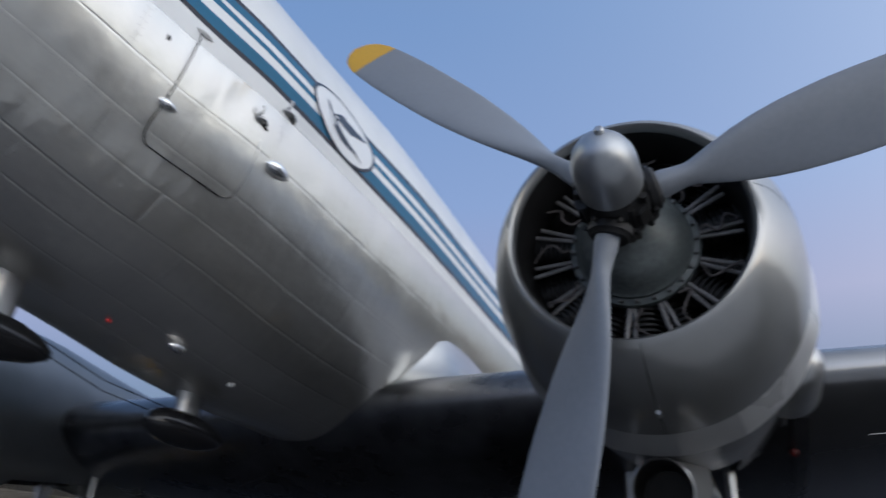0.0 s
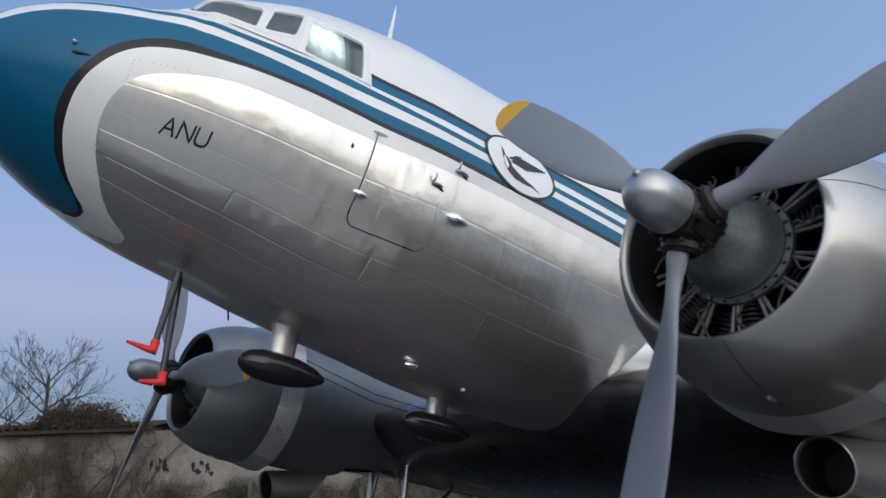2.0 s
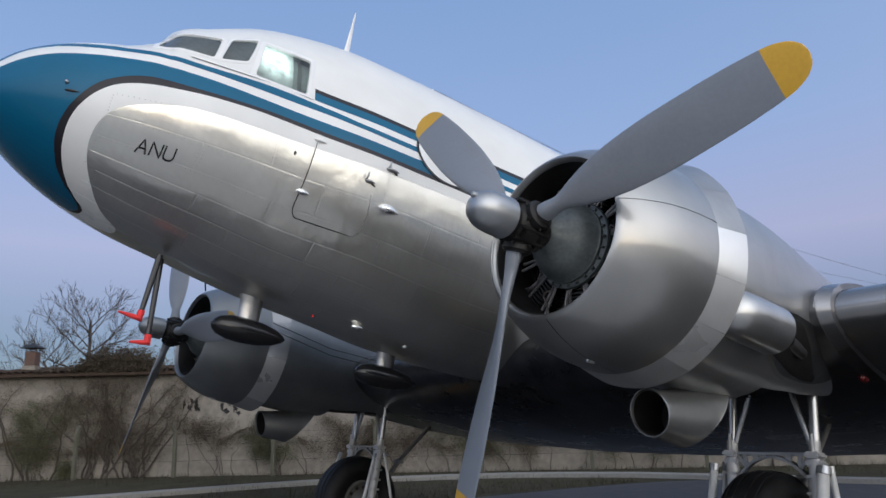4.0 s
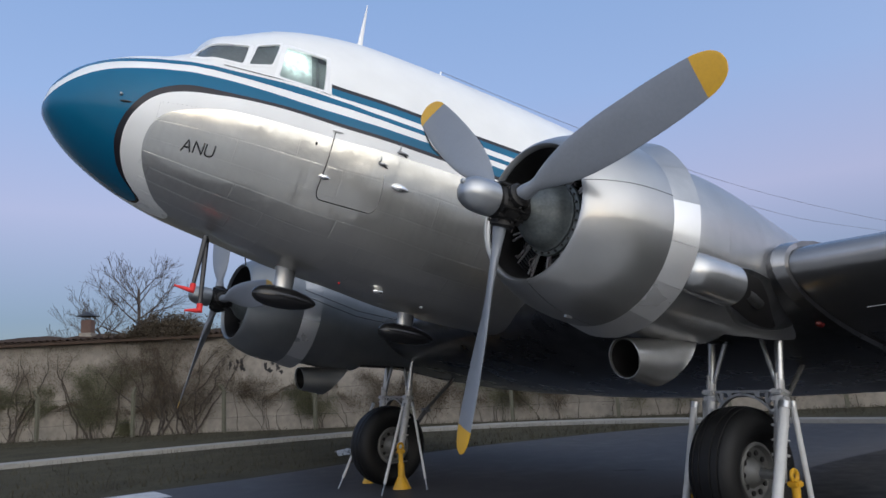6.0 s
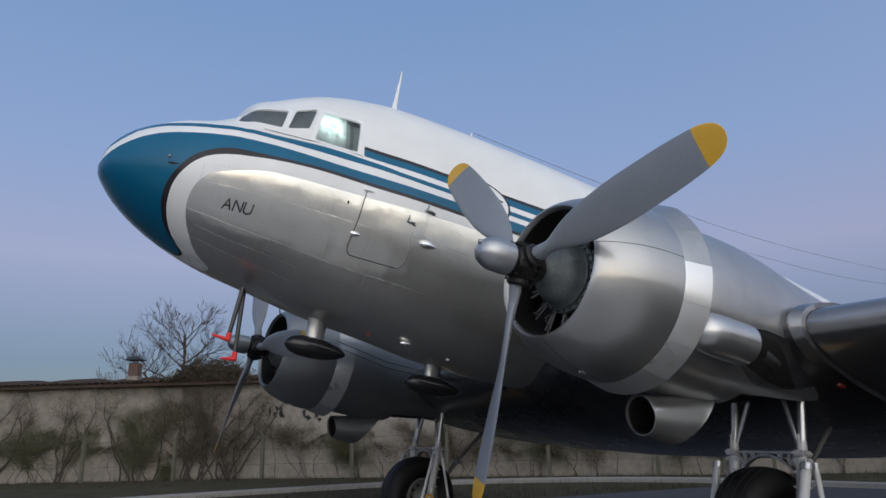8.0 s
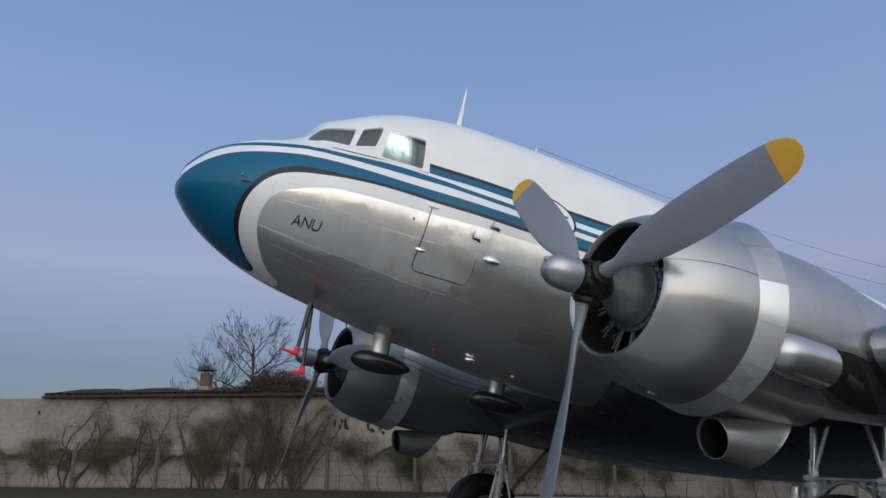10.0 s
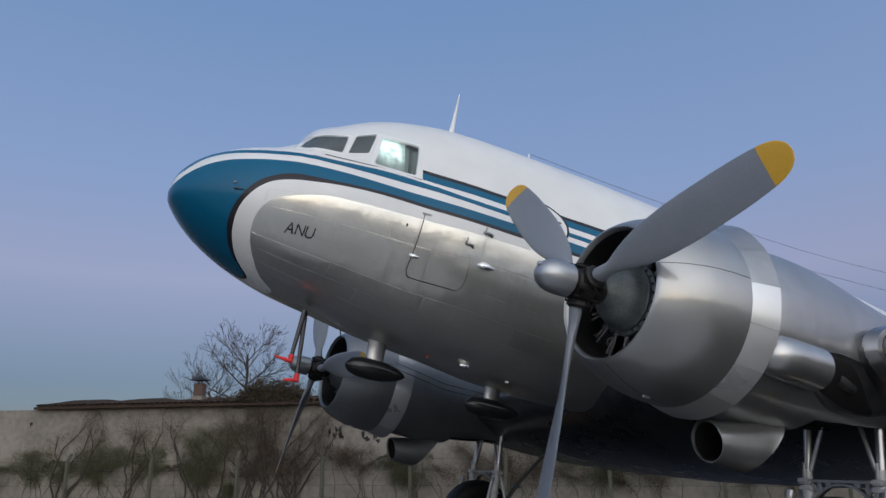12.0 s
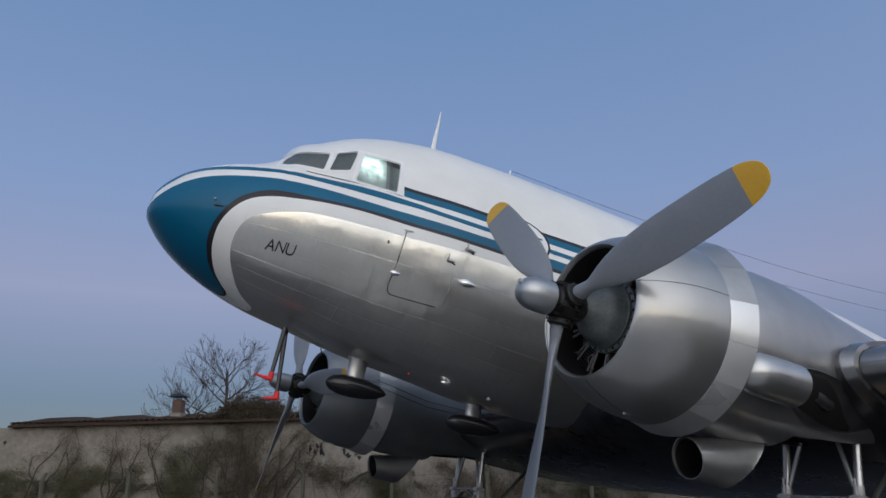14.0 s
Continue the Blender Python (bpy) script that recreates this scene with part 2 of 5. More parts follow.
STRIPE_2 = curve([(-2.70, .80), (-2.686, .87), (-2.637, .93), (-2.553, 1.015), (-2.484, 1.075), (-2.3, 1.144), (-2.109, 1.166), (-2.0, 1.178), (-1.91, 1.185), (-1.80, 1.184), (-1.48, 1.190), (-1.24, 1.196), (-1.0, 1.205), (-.73, 1.216), (-.45, 1.228), (-.15, 1.217), (.1, 1.21), (17, 1.212)])
STRIPE_3 = curve([(-2.70, .86), (-2.637, 1.02), (-2.5, 1.15), (-2.295, 1.212), (-2.105, 1.229), (-2.0, 1.244), (-1.90, 1.246), (-1.80, 1.235), (-1.70, 1.230), (-1.48, 1.236), (-1.24, 1.256), (-1.0, 1.279), (-.73, 1.29), (-.45, 1.288), (-.15, 1.266), (.1, 1.262), (17, 1.265)])


def smooth_path(pts, n=6):
    out = []
    for i in range(len(pts) - 1):
        p0, p1, p2, p3 = (pts[min(max(i + k, 0), len(pts) - 1)] for k in (-1, 0, 1, 2))
        for j in range(n):
            t = j / n
            out.append(tuple(.5 * (2 * b + (c - a) * t + (2 * a - 5 * b + 4 * c - d) * t * t + (3 * b - a - 3 * c + d) * t ** 3) for a, b, c, d in zip(p0, p1, p2, p3)))
    return out + [tuple(pts[-1])]


def soften(line):
    """Cut the corners of a line twice."""
    for _ in range(2):
        cut = [line[0]]
        for (ax, az), (bx, bz) in zip(line, line[1:]):
            cut += [(.75 * ax + .25 * bx, .75 * az + .25 * bz), (.25 * ax + .75 * bx, .25 * az + .75 * bz)]
        line = cut + [line[-1]]
    return line


SILVER_LINE, INNER_LINE, OUTER_LINE = soften(SILVER_LINE), soften(INNER_LINE), soften(OUTER_LINE)


def inside(poly, x, z):
    hit = False
    for (ax, az), (bx, bz) in zip(poly, poly[1:] + poly[:1]):
        if (az > z) != (bz > z) and x < (bx - ax) * (z - az) / (bz - az) + ax:
            hit = not hit
    return hit


def beyond(line, x, z):
    """Signed distance from a livery line, positive outside it (towards the nose and up)."""
    best = 1e9
    for (ax, az), (bx, bz) in zip(line, line[1:]):
        dx, dz = bx - ax, bz - az
        t = min(max(((x - ax) * dx + (z - az) * dz) / (dx * dx + dz * dz), 0), 1)
        best = min(best, math.hypot(x - ax - t * dx, z - az - t * dz))
    return -best if inside(line + [(17, -2), (-1.2, -2)], x, z) else best


def livery(ob):
    """Store the distances from the livery lines on the mesh, for the paint."""
    me = ob.data
    names = ("silver", "inner", "outer", "stripe_a", "stripe_b", "stripe_c", "upper")
    vals = {k: [] for k in names}
    for v in me.vertices:
        x, _, z = v.co
        vals["silver"].append(beyond(SILVER_LINE, x, z))
        vals["inner"].append(beyond(INNER_LINE, x, z))
        vals["outer"].append(beyond(OUTER_LINE, x, z))
        vals["stripe_a"].append(z - STRIPE_1(x))
        vals["stripe_b"].append(z - STRIPE_2(x))
        vals["stripe_c"].append(z - STRIPE_3(x))
        vals["upper"].append(z)
    for k in names:
        at = me.attributes.new(k, "FLOAT", "POINT")
        at.data.foreach_set("value", vals[k])


def livery_material():
    m = bpy.data.materials.new("airliner_livery")
    m.use_nodes = True
    nt, b = m.node_tree, m.node_tree.nodes["Principled BSDF"]
    L = nt.links.new

    def over(name, edge=0.0):
        a, g = nt.nodes.new("ShaderNodeAttribute"), nt.nodes.new("ShaderNodeMath")
        a.attribute_name, g.operation = name, "GREATER_THAN"
        g.inputs[1].default_value = edge
        L(a.outputs["Fac"], g.inputs[0])
        return g.outputs[0]

    def both(a, c):
        g = nt.nodes.new("ShaderNodeMath")
        g.operation = "MULTIPLY"
        L(a, g.inputs[0])
        L(c, g.inputs[1])
        return g.outputs[0]

    def mix(fac, low, high):
        x = nt.nodes.new("ShaderNodeMix")
        x.data_type = "RGBA"
        L(fac, x.inputs["Factor"])
        for v, s in ((low, x.inputs["A"]), (high, x.inputs["B"])):
            if isinstance(v, tuple):
                s.default_value = (*v, 1)
            else:
                L(v, s)
        return x.outputs["Result"]
    alu, white, blue, black = (0.775, 0.755, 0.70), (0.78, 0.78, 0.76), (0.002, 0.106, 0.205), (0.02, 0.018, 0.022)
    sep = nt.nodes.new("ShaderNodeSeparateXYZ")
    co = nt.nodes.new("ShaderNodeTexCoord")
    L(co.outputs["Object"], sep.inputs[0])
    aft = nt.nodes.new("ShaderNodeMath")
    aft.operation = "GREATER_THAN"
    aft.inputs[1].default_value = -0.59
    L(sep.outputs["X"], aft.inputs[0])
    paint = over("silver")
    c = mix(paint, alu, white)
    c = mix(over("inner"), c, black)
    c = mix(over("outer"), c, blue)
    c = mix(over("stripe_a"), c, white)
    c = mix(over("stripe_b"), c, blue)
    c = mix(over("stripe_c"), c, white)
    c = mix(both(aft.outputs[0], over("upper", 1.325)), c, blue)
    c = mix(both(aft.outputs[0], over("upper", 1.405)), c, black)
    c = mix(over("upper", 1.445), c, white)
    dirt = nt.nodes.new("ShaderNodeTexNoise")
    dirt.inputs["Scale"].default_value, dirt.inputs["Detail"].default_value = 2.2, 8
    L(co.outputs["Object"], dirt.inputs["Vector"])
    d = nt.nodes.new("ShaderNodeMapRange")
    d.inputs["From Min"].default_value, d.inputs["From Max"].default_value = 0.3, 0.7
    d.inputs["To Min"].default_value, d.inputs["To Max"].default_value = 0.94, 1.03
    L(dirt.outputs["Fac"], d.inputs["Value"])
    sc = nt.nodes.new("ShaderNodeVectorMath")
    sc.operation = "SCALE"
    L(c, sc.inputs[0])
    L(d.outputs["Result"], sc.inputs["Scale"])
    L(sc.outputs[0], b.inputs["Base Color"])
    inv = nt.nodes.new("ShaderNodeMath")
    inv.operation = "SUBTRACT"
    inv.inputs[0].default_value = 1.0
    L(paint, inv.inputs[1])
    met = nt.nodes.new("ShaderNodeMath")
    met.operation = "MULTIPLY"
    met.inputs[1].default_value = 0.90
    L(inv.outputs[0], met.inputs[0])
    L(met.outputs[0], b.inputs["Metallic"])
    rg = nt.nodes.new("ShaderNodeMapRange")
    rg.inputs["From Min"].default_value, rg.inputs["From Max"].default_value = 0.3, 0.7
    rg.inputs["To Min"].default_value, rg.inputs["To Max"].default_value = 0.13, 0.20
    L(dirt.outputs["Fac"], rg.inputs["Value"])
    # every sheet of skin has been polished a little differently
    sheet = nt.nodes.new("ShaderNodeObjectInfo")
    worn = nt.nodes.new("ShaderNodeMath")
    worn.operation = "MULTIPLY_ADD"
    worn.inputs[1].default_value = 0.07
    L(sheet.outputs["Random"], worn.inputs[0])
    L(rg.outputs["Result"], worn.inputs[2])
    gloss = nt.nodes.new("ShaderNodeMath")
    gloss.operation = "MULTIPLY_ADD"
    gloss.inputs[1].default_value = 0.04
    L(paint, gloss.inputs[0])
    L(worn.outputs[0], gloss.inputs[2])
    L(gloss.outputs[0], b.inputs["Roughness"])
    b.inputs["Specular IOR Level"].default_value = .32
    # shallow dents, and ripples that run round the hull
    dents, ripple, where = nt.nodes.new("ShaderNodeTexNoise"), nt.nodes.new("ShaderNodeTexNoise"), nt.nodes.new("ShaderNodeMapping")
    dents.inputs["Scale"].default_value, dents.inputs["Detail"].default_value, dents.inputs["Roughness"].default_value = 5.5, 3, .42
    ripple.inputs["Scale"].default_value, ripple.inputs["Detail"].default_value = 1.0, 1
    where.inputs["Scale"].default_value = (11, 2.2, 2.2)
    L(co.outputs["Object"], dents.inputs["Vector"])
    L(co.outputs["Object"], where.inputs["Vector"])
    L(where.outputs[0], ripple.inputs["Vector"])
    add = nt.nodes.new("ShaderNodeMath")
    add.operation = "MULTIPLY_ADD"
    add.inputs[1].default_value = 0.60
    L(ripple.outputs["Fac"], add.inputs[0])
    L(dents.outputs["Fac"], add.inputs[2])
    soft = nt.nodes.new("ShaderNodeMath")
    soft.operation = "MULTIPLY"
    soft.inputs[1].default_value = 0.31
    L(inv.outputs[0], soft.inputs[0])
    k = nt.nodes.new("ShaderNodeBump")
    L(soft.outputs[0], k.inputs["Strength"])
    L(add.outputs[0], k.inputs["Height"])
    k.inputs["Distance"].default_value = 0.02
    L(k.outputs["Normal"], b.inputs["Normal"])
    share = nt.nodes.new("ShaderNodeMath")
    share.operation = "MULTIPLY"
    share.inputs[1].default_value = 0.44
    L(inv.outputs[0], share.inputs[0])
    hazed(nt, b, share.outputs[0], .20)
    return m


LIVERY = livery_material()

# cockpit windows, as outlines in station and height
WINDOWS = [
    [(-1.757, 1.318), (-1.672, 1.505), (-1.333, 1.588), (-1.397, 1.340)],
    [(-1.264, 1.615), (-1.060, 1.724), (-1.148, 1.427), (-1.347, 1.353)],
    [(-1.007, 1.710), (-0.628, 1.722), (-0.659, 1.343), (-1.085, 1.326)],
]


def fuselage():
    xs = sorted({round(x, 4) for x in [-2.70, -2.695, -2.685, -2.67, -2.65, -2.63, -2.61] + [-2.58 + 0.03 * k for k in range(20)] + [-2.0 + 0.025 * k for k in range(64)] + [-0.4 + 0.06 * k for k in range(60)] + [3.2 + 0.3 * k for k in range(45)]})
    n = 220
    bm = bmesh.new()
    rows = [[skin(x, 2 * math.pi * k / n) for k in range(n)] for x in xs]
    holes = []
    for w in WINDOWS:
        c = [sum(p[k] for p in w) / 4 for k in (0, 1)]
        holes.append([(c[0] + (x - c[0]) * 1.09, c[1] + (z - c[1]) * 1.09) for x, z in w])

    def open_here(i, j):
        p = (rows[i][j] + rows[i + 1][(j + 1) % n]) / 2
        return any(inside(w, p.x, p.z) for w in holes)
    vs = grid(bm, rows, wrap=True, skip=open_here)
    cap(bm, vs[0])
    cap(bm, vs[-1][::-1])
    ob = part("fuselage", bm, LIVERY, airliner, "polished aluminium fuselage with blue nose, white roof and blue stripes")
    livery(ob)
    return ob


body = fuselage()


# ---- skin panels, seams and rivets of the lower port side ----
def skin_panel(x0, x1, a0, a1, rnd):
    nx, na = max(int((x1 - x0) / .06), 3), max(int(abs(a1 - a0) / 2.5), 4)
    lift, dx, da, bulge = .0018 + rnd.random() * .0006, (rnd.random() - .5) * .0009, (rnd.random() - .5) * .0009, (rnd.random() - .4) * .0030
    wave = [rnd.uniform(0, 6.28) for _ in range(4)]

    def steps(n, length):
        near = [0, .004 / length, .012 / length]
        return near + [k / n for k in range(1, n)] + [1 - v for v in reversed(near)]
    us, vs = steps(nx, x1 - x0), steps(na, radians(a1 - a0) * 1.05)
    bm = bmesh.new()
    rows = []
    for u in us:
        row = []
        for v in vs:
            h = lift + dx * (u - .5) + da * (v - .5) + bulge * math.sin(math.pi * u) * math.sin(math.pi * v)
            h += .0007 * (math.sin(7 * u + wave[0]) * math.sin(5 * v + wave[1]) + math.sin(13 * u + wave[2]) * math.sin(4 * v + wave[3])) * 4 * v * (1 - v)
            if u in (0, 1) or v in (0, 1):
                h = .0007 if a1 < -35 else lift - .0005
            row.append(skin(x0 + .0008 + (x1 - x0 - .0016) * u, radians(a0 + .04 + (a1 - a0 - .08) * v), h))
        rows.append(row)
    grid(bm, rows)
    ob = part("skin_panel", bm, LIVERY, body)
    livery(ob)


def panel_grid():
    """Columns and rows of the skin sheets: heights as angles, stations staggered from row to row."""
    edges = [-100, -85, -73, -62, -52, -42, -32, -19, -5.5]
    rows = list(zip(edges, edges[1:]))
    out = []
    for k, (a0, a1) in enumerate(rows):
        xs = [-2.02, -1.25, -.30, .72, 1.72, 2.9]
        xs = [x + (.42 if k % 2 else 0) + .09 * ((k * 7) % 3 - 1) for x in xs]
        xs[0] = -2.02 + .04 * k if k < 4 else -1.98
        for x0, x1 in zip(xs, xs[1:]):
            out.append((x0, x1, a0, a1))
    return out


rnd = random.Random(4)
for p in panel_grid():
    skin_panel(*p, rnd)

bm = bmesh.new()


def dot(bm, p, n, r=.0034, h=.0014):
    n = n.normalized()
    s = n.orthogonal().normalized()
    t = n.cross(s)
    ring = [bm.verts.new(p + r * (math.cos(q) * s + math.sin(q) * t)) for q in (0, 1.257, 2.513, 3.77, 5.027)]
    tip = bm.verts.new(p + n * h)
    for i in range(5):
        bm.faces.new((ring[i], ring[(i + 1) % 5], tip))


def rivet_line(bm, pts):
    for p, n in pts:
        dot(bm, p, n)


def skin_normal(x, a):
    p = skin(x, a)
    u, v = skin(x + .01, a) - p, skin(x, a + .01) - p
    n = u.cross(v)
    return n if n.y < 0 or abs(n.y) < 1e-4 and n.z < 0 else -n


for x0, x1, a0, a1 in panel_grid():
    if a1 < -60:
        continue
    n = int((x1 - x0) / .032)
    for i in range(1, n):
        x = x0 + (x1 - x0) * i / n
        rivet_line(bm, [(skin(x, radians(a1 - 1.0), .0030), skin_normal(x, radians(a1 - 1.0)))])
    m = int((a1 - a0) * .018 / .032)
    for j in range(1, m):
        a = radians(a0 + (a1 - a0) * j / m)
        for xo in (x0 + .014, x1 - .014):
            rivet_line(bm, [(skin(xo, a, .0030), skin_normal(xo, a))])
tagged(part("rivets", bm, ALU, body, "rows of small flush rivets"), kind="stuff")


def ribbon(bm, pts, width, lift):
    """A flat strip along points (station, height) of the port skin."""
    rows = []
    for i, (x, z) in enumerate(pts):
        (ax, az), (bx, bz) = pts[max(i - 1, 0)], pts[min(i + 1, len(pts) - 1)]
        d = math.hypot(bx - ax, bz - az)
        nx, nz = -(bz - az) / d * width / 2, (bx - ax) / d * width / 2
        rows.append([skin_at(x - nx, z - nz, lift), skin_at(x + nx, z + nz, lift)])
    grid(bm, rows)


# side hatch: dark gap, hinges and handles
bm = bmesh.new()
ribbon(bm, smooth_path([(-.537, .95), (-.548, .80), (-.562, .60), (-.572, .47), (-.566, .41), (-.535, .372), (-.48, .365), (-.25, .36), (-.06, .357)]), .006, .0085)
part("hatch_gap", bm, BLACK, body, "thin dark gap round the side hatch", False)
bm = bmesh.new()
ribbon(bm, smooth_path([(-.06, .357), (-.015, .375), (.012, .43), (.012, .56), (-.005, .70)]), .006, .0085)
part("hatch_edge", bm, ALU_BRIGHT, body, "", False)


def blister(name, x, z, length, width, height, mat, label="", lean=0.0):
    """A small teardrop fairing on the port skin."""
    c, u, w = skin_at(x, z, .003), skin_at(x + .05, z + .05 * lean, .003) - skin_at(x, z, .003), skin_at(x, z + .05, .003) - skin_at(x, z, .003)
    u.normalize()
    w = (w - u * w.dot(u)).normalized()
    n = u.cross(w)
    if n.y > 0:
        n = -n
    bm = bmesh.new()
    rows = []
    for i in range(11):
        s = i / 10
        r = math.sin(math.pi * s ** .7) ** .8 if 0 < i < 10 else .01
        rows.append([c + u * (s - .4) * length + w * width / 2 * r * math.cos(q) + n * (height * r * math.sin(q)) for q in [math.pi * k / 10 for k in range(11)]])
    grid(bm, rows)
    return part(name, bm, mat, body, label)


blister("vent_fairing", .168, .63, .20, .085, .055, ALU_BRIGHT, "polished teardrop vent fairing")
blister("hatch_hinge", -.55, .547, .115, .05, .035, ALU_BRIGHT, "polished hinge of the side hatch")
blister("hatch_hinge", -.525, .965, .11, .03, .02, WHITE)
for x, z, long in ((.125, .945, .13), (-.05, .79, .10)):
    hood = blister("drain_vent", x, z, long, .034, .034, ALU_DULL, "small metal drain vent with a dark stub")
    bm = bmesh.new()
    p = skin_at(x - .03, z + .012, .004)
    tube(bm, [p, p + Vector((-.004, -.030, .006)), p + Vector((-.006, -.040, .030)), p + Vector((-.007, -.040, .042))], .0075, 8)
    part("vent_stub", bm, STEEL, hood)
    bm = bmesh.new()
    tube(bm, [skin_at(x + .02, z - .012, .012), skin_at(x + .06, z - .022, .004)], .007, 8)
    part("vent_lip", bm, SOOT_AND_SHADE, hood)
blister("latch", -.69, .80, .022, .035, .006, BLACK, "small dark latch slot")
blister("static_port", -2.235, .80, .03, .03, .02, STEEL, "small steel knob on the blue nose")
blister("static_port", -2.20, .745, .10, .018, .012, DARK)



# lettering on the nose, bent onto the skin
def strokes(name, polylines, width, mat, label):
    bm = bmesh.new()
    for line in polylines:
        dense = []
        for a, b in zip(line, line[1:]):
            dense += [tuple(p + (q - p) * k / 5 for p, q in zip(a, b)) for k in range(5)]
        ribbon(bm, dense + [line[-1]], width, .0095)
    return part(name, bm, mat, body, label, False)


def letter(x, z, pts, h=.084, w=.066):
    return [[(x + w * u, z + h * v) for u, v in line] for line in pts]


A_ = [[(0, 0), (.5, 1), (1, 0)], [(.2, .36), (.8, .36)]]
N_ = [[(0, 0), (0, 1), (1, 0), (1, 1)]]
U_ = [[(0, 1), (0, .25), (.12, .07), (.35, 0), (.65, 0), (.88, .07), (1, .25), (1, 1)]]
for glyph, x in ((A_, -1.735), (N_, -1.648), (U_, -1.562)):
    strokes("lettering", letter(x, .458, glyph), .0105, BLACK, "black painted capital letters reading ANU")

# round emblem on the stripe: white disc with a dark rim and a plain winged shape
EMBLEM = Vector((.71, 1.27))


def disc(name, rx, rz, lift, mat, label="", hole=0.0):
    bm = bmesh.new()
    n = 64
    rings = [hole] + [1] if hole else [.001, .25, .5, .75, 1]
    if hole:
        rings = [hole, (hole + 1) / 2, 1]
    grid(bm, [[skin_at(EMBLEM.x + rx * k * math.cos(2 * math.pi * j / n), EMBLEM.y + rz * k * math.sin(2 * math.pi * j / n), lift) for j in range(n)] for k in rings], wrap=True)
    return part(name, bm, mat, body, label, False)


disc("emblem_disc", .35, .24, .0065, WHITE, "white oval emblem field")
disc("emblem_rim", .362, .25, .0075, BLACK, "dark rim of the oval emblem", .93)


def emblem_shape(pts, name="emblem_figure"):
    bm = bmesh.new()
    vs = [bm.verts.new(skin_at(EMBLEM.x + x, EMBLEM.y + z, .0085)) for x, z in pts]
    bm.faces.new(vs)
    part(name, bm, BLACK, body, "", False)


emblem_shape([(-.185, .115), (-.19, .02), (-.185, -.06), (-.15, -.115), (-.09, -.15), (0, -.155), (.09, -.15), (.18, -.172), (.10, -.132), (.03, -.116), (-.06, -.08), (-.105, -.045), (-.11, -.01), (-.135, .012), (-.155, .03), (-.165, .07)])
for k in range(6):
    u = k / 5
    tip = Vector((.27 - .20 * u, .07 - .078 * u))
    root = Vector((-.03 - .07 * u, .075 - .075 * u))
    side = (tip - root).orthogonal().normalized() * .011
    emblem_shape([root - side, root + side, tip + side * .4, tip - side * 1.2], "emblem_wing")
emblem_shape([(-.14, .012), (-.03, .088), (.03, .10), (-.05, .03)], "emblem_wing")


# thin dark edge of the sill below the cockpit windows
bm = bmesh.new()
ribbon(bm, smooth_path([(-1.55, 1.268), (-1.40, 1.274), (-1.2, 1.288), (-.99, 1.308), (-.78, 1.317), (-.60, 1.316)]), .007, .004)
part("window_sill", bm, DARK, body, "", False)


# cockpit windows: frames and panes
GLASS = bpy.data.materials.new("window_glass")
GLASS.use_nodes = True
g = GLASS.node_tree.nodes["Principled BSDF"]
g.inputs["Base Color"].default_value = (.75, .82, .80, 1)
g.inputs["Roughness"].default_value, g.inputs["Transmission Weight"].default_value, g.inputs["IOR"].default_value = .04, 1.0, 1.6


def rounded(poly, r=.045, n=5):
    out = []
    for i, p in enumerate(poly):
        p, a, b = Vector(p), Vector(poly[i - 1]), Vector(poly[(i + 1) % len(poly)])
        s, e = p + (a - p).normalized() * r, p + (b - p).normalized() * r
        out += [tuple((1 - t) ** 2 * s + 2 * t * (1 - t) * p + t * t * e) for t in [k / n for k in range(n + 1)]]
    return out


for side in (-1, 1):
    for w in WINDOWS:
        edge = rounded(w, .028)
        dense = []
        for a, b in zip(edge, edge[1:] + edge[:1]):
            m = max(int(math.hypot(b[0] - a[0], b[1] - a[1]) / .03), 1)
            dense += [(a[0] + (b[0] - a[0]) * k / m, a[1] + (b[1] - a[1]) * k / m) for k in range(m)]
        c = Vector((sum(p[0] for p in w) / 4, sum(p[1] for p in w) / 4))
        bm = bmesh.new()
        rows = []
        for f, lift in ((.985, -.02), (.99, .003), (1.01, .006), (1.10, .005), (1.20, .001)):
            rows.append([skin_at(c.x + (p[0] - c.x) * f, c.y + (p[1] - c.y) * f, lift, side) for p in dense])
        grid(bm, rows, wrap=True)
        frame_ob = part("window_frame", bm, WHITE, airliner, "white painted cockpit window frame")
        bm = bmesh.new()
        rows = [[skin_at(c.x + (p[0] - c.x) * f, c.y + (p[1] - c.y) * f, -.008, side) for p in dense] for f in (.001, .35, .7, 1.01)]
        grid(bm, rows, wrap=True)
        pane = part("window_pane", bm, GLASS, frame_ob, "greenish cockpit window glass")
        pane.visible_shadow = False

# cockpit inside: floor, bulkhead and seats
INSIDE = material("cockpit_grey_green", (.22, .26, .25), .7, 0, 5, .2)
bm = bmesh.new()
box(bm, (-.98, 0, 1.02), (1.15, 1.6, .04))
part("cockpit_floor", bm, INSIDE, airliner)
bm = bmesh.new()
bm.faces.new([bm.verts.new(skin(-.42, 2 * math.pi * k / 40, -.03)) for k in range(40)])
part("bulkhead", bm, INSIDE, airliner)
for y in (-.45, .45):
    bm = bmesh.new()
    box(bm, (-.72, y, 1.45), (.09, .42, .62), bevel=.03)
    box(bm, (-.9, y, 1.2), (.4, .42, .1), bevel=.03)
    part("pilot_seat", bm, INSIDE, airliner)
bm = bmesh.new()
box(bm, (-1.52, 0, 1.3), (.16, 1.2, .22), bevel=.03)
part("instrument_panel", bm, INSIDE, airliner)

